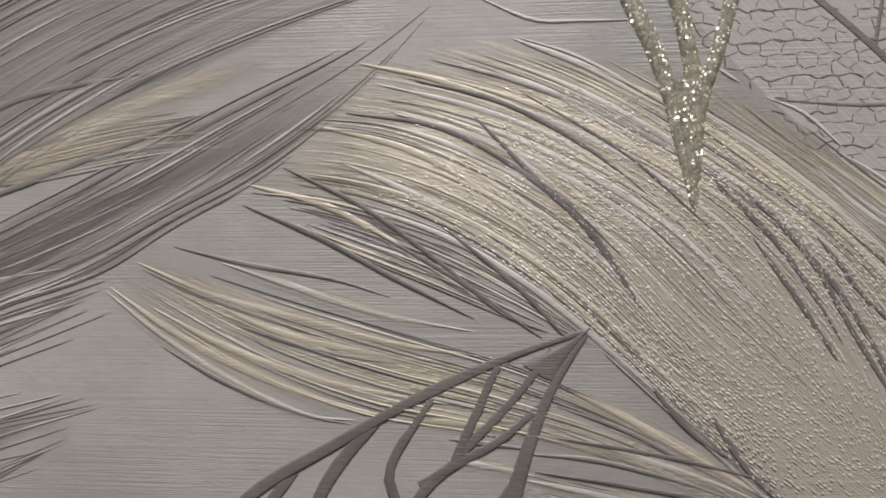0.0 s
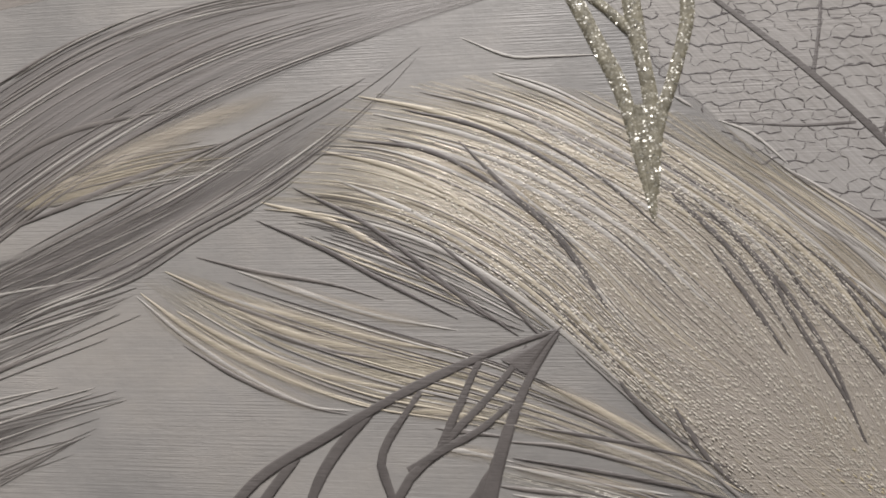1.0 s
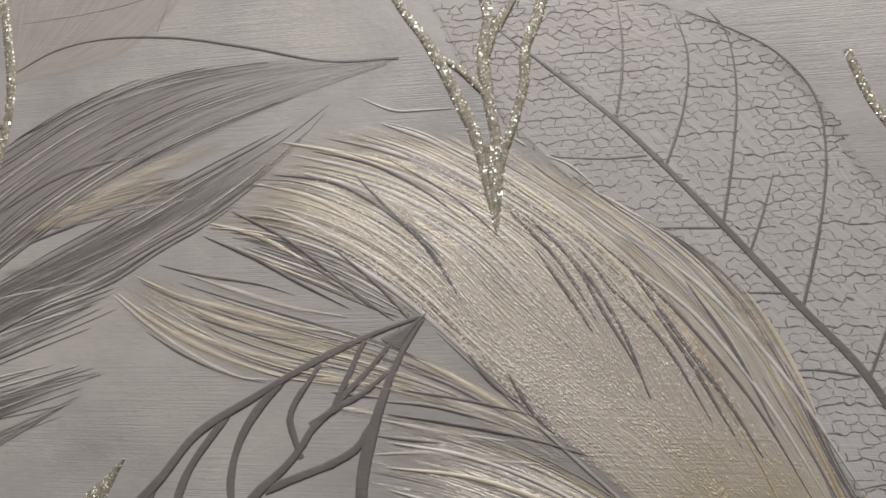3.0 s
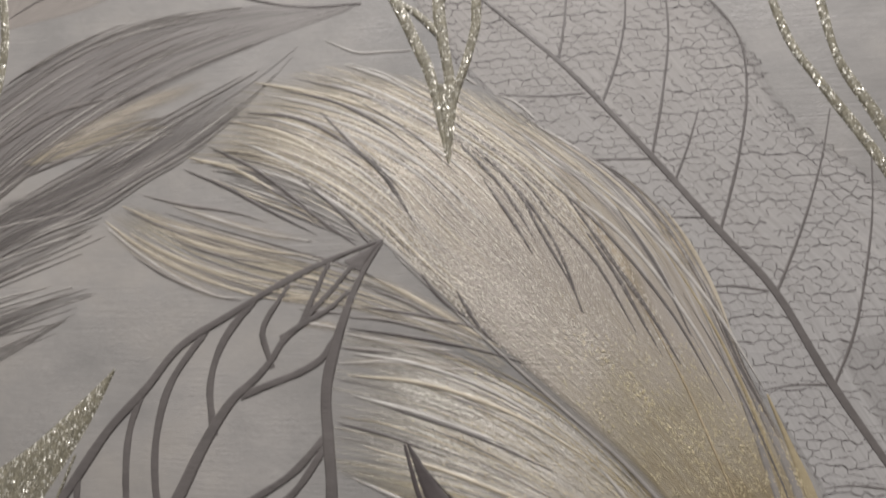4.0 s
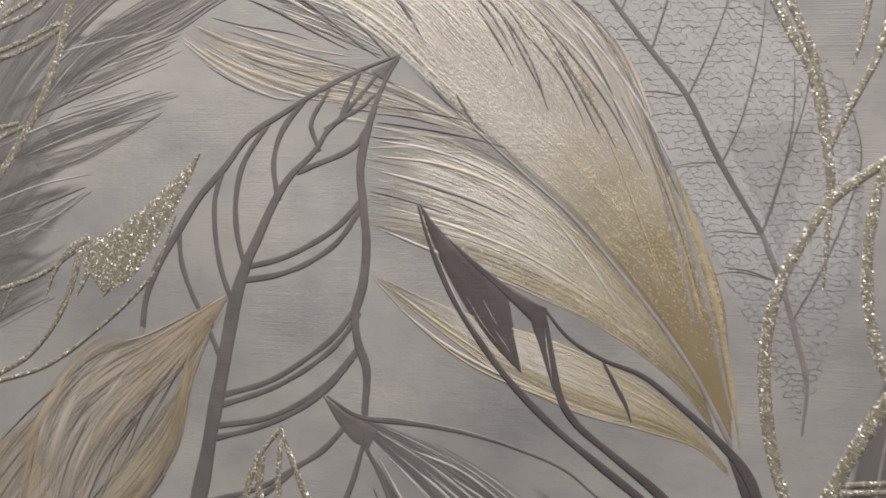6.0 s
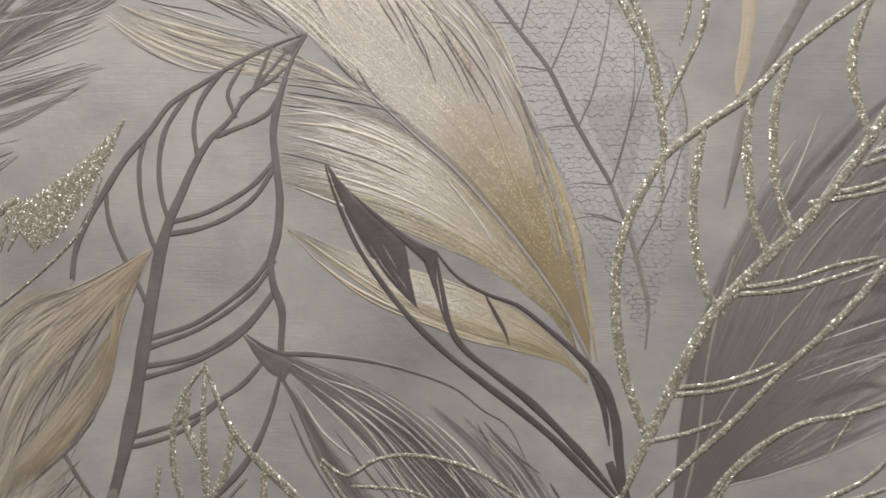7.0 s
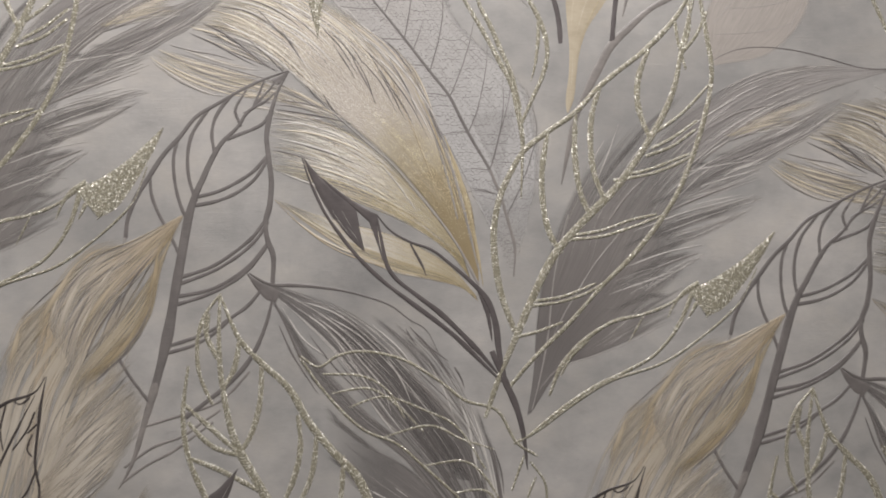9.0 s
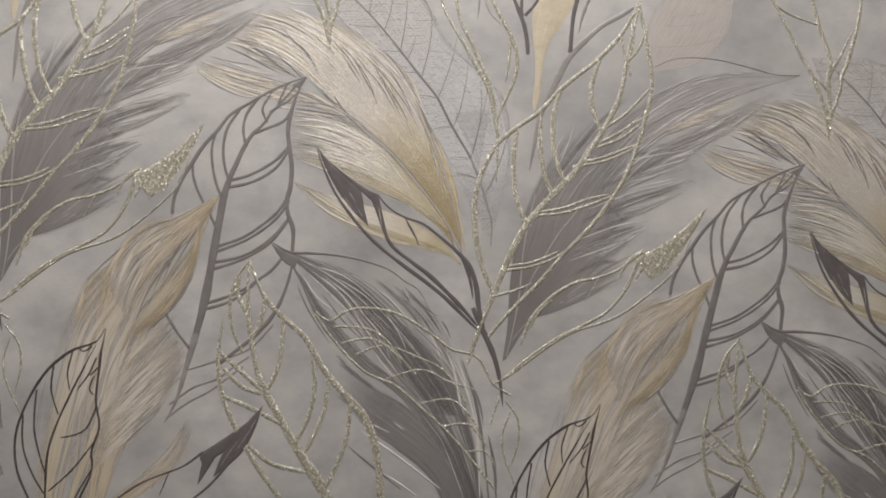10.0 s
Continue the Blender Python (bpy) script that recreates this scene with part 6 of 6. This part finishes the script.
def line_leaf():
    t = thing("line_leaf", (-24, -36), "black-brown openwork leaf of thin raised lines", "leaf")
    h = 1.5
    stroke(t, "outline", [(-21.30, -26.17), (-22.42, -27.81), (-24.93, -28.77), (-27.48, -30.72), (-29.88, -34.27), (-31.30, -37.99), (-31.38, -41.74), (-30.14, -45.55)], (0.8, 3.4, 2.6, 2.5, 2.4, 2.3), h, BLACK)
    stroke(t, "outline", [(-21.30, -26.17), (-21.93, -28.78), (-22.32, -31.23), (-22.74, -34.32), (-22.50, -37.12), (-23.44, -39.93), (-23.46, -41.82), (-25.18, -45.61)], (0.8, 3.2, 2.5, 2.5, 2.4, 2.2), h, BLACK)
    stroke(t, "midrib", [(-22.31, -27.87), (-23.83, -30.61), (-25.63, -34.05), (-27.06, -37.08), (-28.02, -39.89), (-28.66, -45.89)], (0.8, 2.2, 2.5, 2.8, 2.8), h, BLACK)
    for pts in ([(-24.93, -28.90), (-25.56, -31.22), (-25.41, -33.19)], [(-27.00, -30.60), (-27.35, -33.06), (-26.71, -35.84)], [(-28.89, -33.17), (-29.33, -37.50), (-28.48, -42.09)], [(-30.43, -35.82), (-30.60, -39.24), (-29.69, -42.51), (-28.60, -44.61)], [(-22.49, -29.52), (-23.27, -31.23), (-24.64, -33.07)],
                [(-22.71, -34.94), (-24.12, -37.54), (-26.65, -38.34)], [(-23.10, -38.80), (-25.49, -41.80), (-28.23, -44.30)], [(-22.85, -28.29), (-23.76, -28.90), (-24.22, -28.65)], [(-22.30, -30.62), (-23.28, -31.54)], [(-23.46, -41.82), (-25.00, -44.34), (-25.79, -45.92)], [(-22.89, -33.70), (-23.34, -33.08), (-22.81, -31.54)]):
        stroke(t, "vein", pts, (1.9, 1.9, 1.6), h, BLACK, reach=(0.12, 0.12))


def low_dark_leaf():
    t = thing("low_dark_leaf", (-4, -44), "black-brown pointed half-leaf with split tines", "leaf")
    h = 1.5
    for name, left, right in (("blade", [(-5.10, -34.90), (-7.60, -37.50), (-9.30, -39.60), (-10.60, -42.80)], [(-5.10, -34.90), (-6.00, -37.70), (-7.50, -40.40), (-10.50, -42.80)]),
                              ("blade", [(-6.40, -36.40), (-9.10, -38.30), (-10.90, -39.50), (-12.10, -40.20)], [(-6.70, -37.90), (-9.00, -39.90), (-10.60, -41.00), (-11.60, -41.80)]),
                              ("tine", [(-10.80, -39.40), (-11.70, -41.00), (-12.30, -43.60)], [(-9.50, -39.40), (-10.80, -41.60), (-12.20, -43.60)])):
        blade(t, name, left, right, h, CHARCOAL)
    for pts in ([(-5.60, -36.00), (-6.70, -37.90), (-8.20, -40.10)], [(-7.60, -38.50), (-9.00, -40.40), (-10.10, -42.30)],):
        stroke(t, "slit", pts, (0.3, 0.9, 0.3), h + 0.15, PALE, label="pale slit showing the ground")
    stroke(t, "stem", [(-11.63, -40.04), (-13.79, -41.60), (-15.31, -42.22), (-18.36, -43.46), (-21.14, -45.34), (-22.69, -46.60)], (2.4, 1.8, 1.8, 2.4, 2.4), h, CHARCOAL)
    stroke(t, "tine", [(-6.02, -37.33), (-7.25, -39.50), (-9.04, -41.54), (-11.02, -43.76), (-12.99, -45.43)], (1.4, 2.4, 2.4, 2.0), h, CHARCOAL)
    stroke(t, "tine", [(-15.31, -42.22), (-15.96, -43.80), (-16.48, -44.95)], (1.4, 1.4, 0.4), h, CHARCOAL)


# ---- upper stems ----
def tan_drop():
    t = thing("tan_drop", (21, 8), "smooth tan drop-shaped leaf hanging between dark stems", "leaf")
    blade(t, "drop", [(23.98, 9.19), (23.00, 6.54), (23.20, 4.48), (23.58, 2.11), (23.62, -0.27), (23.42, -2.27), (23.60, -3.32)], [(28.93, 9.27), (26.89, 5.91), (25.31, 3.72), (24.59, 1.53), (24.38, -0.46), (24.22, -2.27), (23.77, -3.36)], 0.9, DROP)
    for pts, mat in (([(24.31, 7.83), (23.85, 5.47), (23.80, 2.91)], TAN), ([(25.73, 7.66), (24.77, 5.29), (24.11, 2.71)], CREAM), ([(27.15, 7.68), (25.78, 5.50), (24.52, 2.52)], GOLD), ([(23.98, 2.12), (23.98, 0.13), (23.81, -2.27)], CREAM)):
        stroke(t, "barb", pts, (0.3, 1.2, 0.3), 1.05, mat)


def dark_stems():
    t = thing("dark_twig", (24, 4), "slim dark grey twig curving behind the glitter leaf", "twig")
    stroke(t, "stem", [(33.87, 7.39), (32.57, 6.58), (30.46, 5.37), (28.67, 3.76), (27.28, 2.36), (26.30, 0.56), (25.32, -1.45), (24.54, -3.27), (24.16, -4.68)] + [(23.28, -9.54)], (4.0, 6.0, 6.5, 7.5, 8.0, 7.0, 5.6, 5.0, 0.8), 0.75, GREY)
    stroke(t, "stem", [(28.03, 8.67), (27.58, 6.51), (27.42, 4.73), (27.33, 2.76)], (4.6, 4.2, 4.4, 4.6), 0.9, CHARCOAL, reach=(0.0, 0.2))
    stroke(t, "stem", [(21.13, 8.56), (21.91, 6.82), (22.44, 5.45), (22.77, 3.88), (22.90, 2.46)], (3.0, 4.0, 4.6, 4.4, 3.6), 0.95, CHARCOAL)
    stroke(t, "stem", [(22.22, 6.33), (22.14, 7.21), (22.18, 8.58)], (3.6, 3.4, 3.0), 0.95, CHARCOAL)
    stroke(t, "stem", [(22.48, 6.43), (23.41, 7.43), (24.19, 8.61)], (3.6, 3.2, 2.6), 0.95, CHARCOAL)
    stroke(t, "stem", [(29.35, 8.69), (28.59, 6.72), (28.14, 4.70)], (4.0, 4.0, 0.8), 0.85, GREY)
    # Not a twig: this grey stroke draws the shadow beside the glitter branch.
    stroke(t, "stem", [(18.16, 8.52), (18.88, 6.77), (20.15, 5.38)], (2.6, 3.0, 0.8), 0.7, MIDGREY)
    stroke(t, "stem", [(17.78, 8.51), (17.72, 6.95), (17.57, 6.01)], (1.6, 2.0, 0.5), 0.7, GREY)


def pale_leaf():
    t = thing("pale_leaf", (40, 8), "faint rosy beige leaf wash on the wallpaper", "leaf")
    fan = Fan([(36.04, 0.70), (34.99, 4.75), (36.65, 8.21), (40.09, 11.69)], [(36.04, 0.70), (38.65, 3.06), (40.88, 7.13), (42.47, 11.73)], [(36.04, 0.70), (41.11, 1.81), (43.98, 4.87), (44.85, 11.77)])
    mat = film_material("pale_leaf_wash", [(0.0, (0.375, 0.34, 0.31)), (1.0, (0.385, 0.35, 0.32))], (1.2, 1.4), (0.0, 0.06), 14, 0.6, 0.5, 0, 0, 0.1)
    fan.film(t, "leaf_wash", mat, 0.1)
    for pts in ([(35.95, 4.22), (37.39, 5.94), (39.03, 8.73)], [(36.78, 5.56), (39.91, 5.73), (42.16, 6.24), (44.01, 7.00)], [(36.23, 3.37), (38.99, 3.53), (41.50, 3.93), (43.73, 4.93)], [(42.20, 2.47), (42.99, 4.68), (43.89, 6.87), (44.81, 8.82)], [(37.87, 6.55), (40.87, 6.83), (43.34, 7.83)]):
        stroke(t, "vein", pts, (0.6, 0.7, 0.4), 0.35, MIDGREY)


veined_leaf()
pale_leaf()
grey_plume()
cream_patch()
gold_feather()
tan_drop()
dark_stems()
tan_feather()
dusk_feather()
skeleton_leaf()
dark_leaf()
glitter_leaf()
glitter_twig()
glitter_fork()
glitter_scrap()
small_glitter_leaf()
glitter_vein_leaf()
line_leaf()
low_dark_leaf()

# the pattern repeats to both sides
for motif in list(MOTIFS):
    for k in (-1, 1):
        copy_thing(motif, Matrix.Translation(motif.location + k * REPEAT))
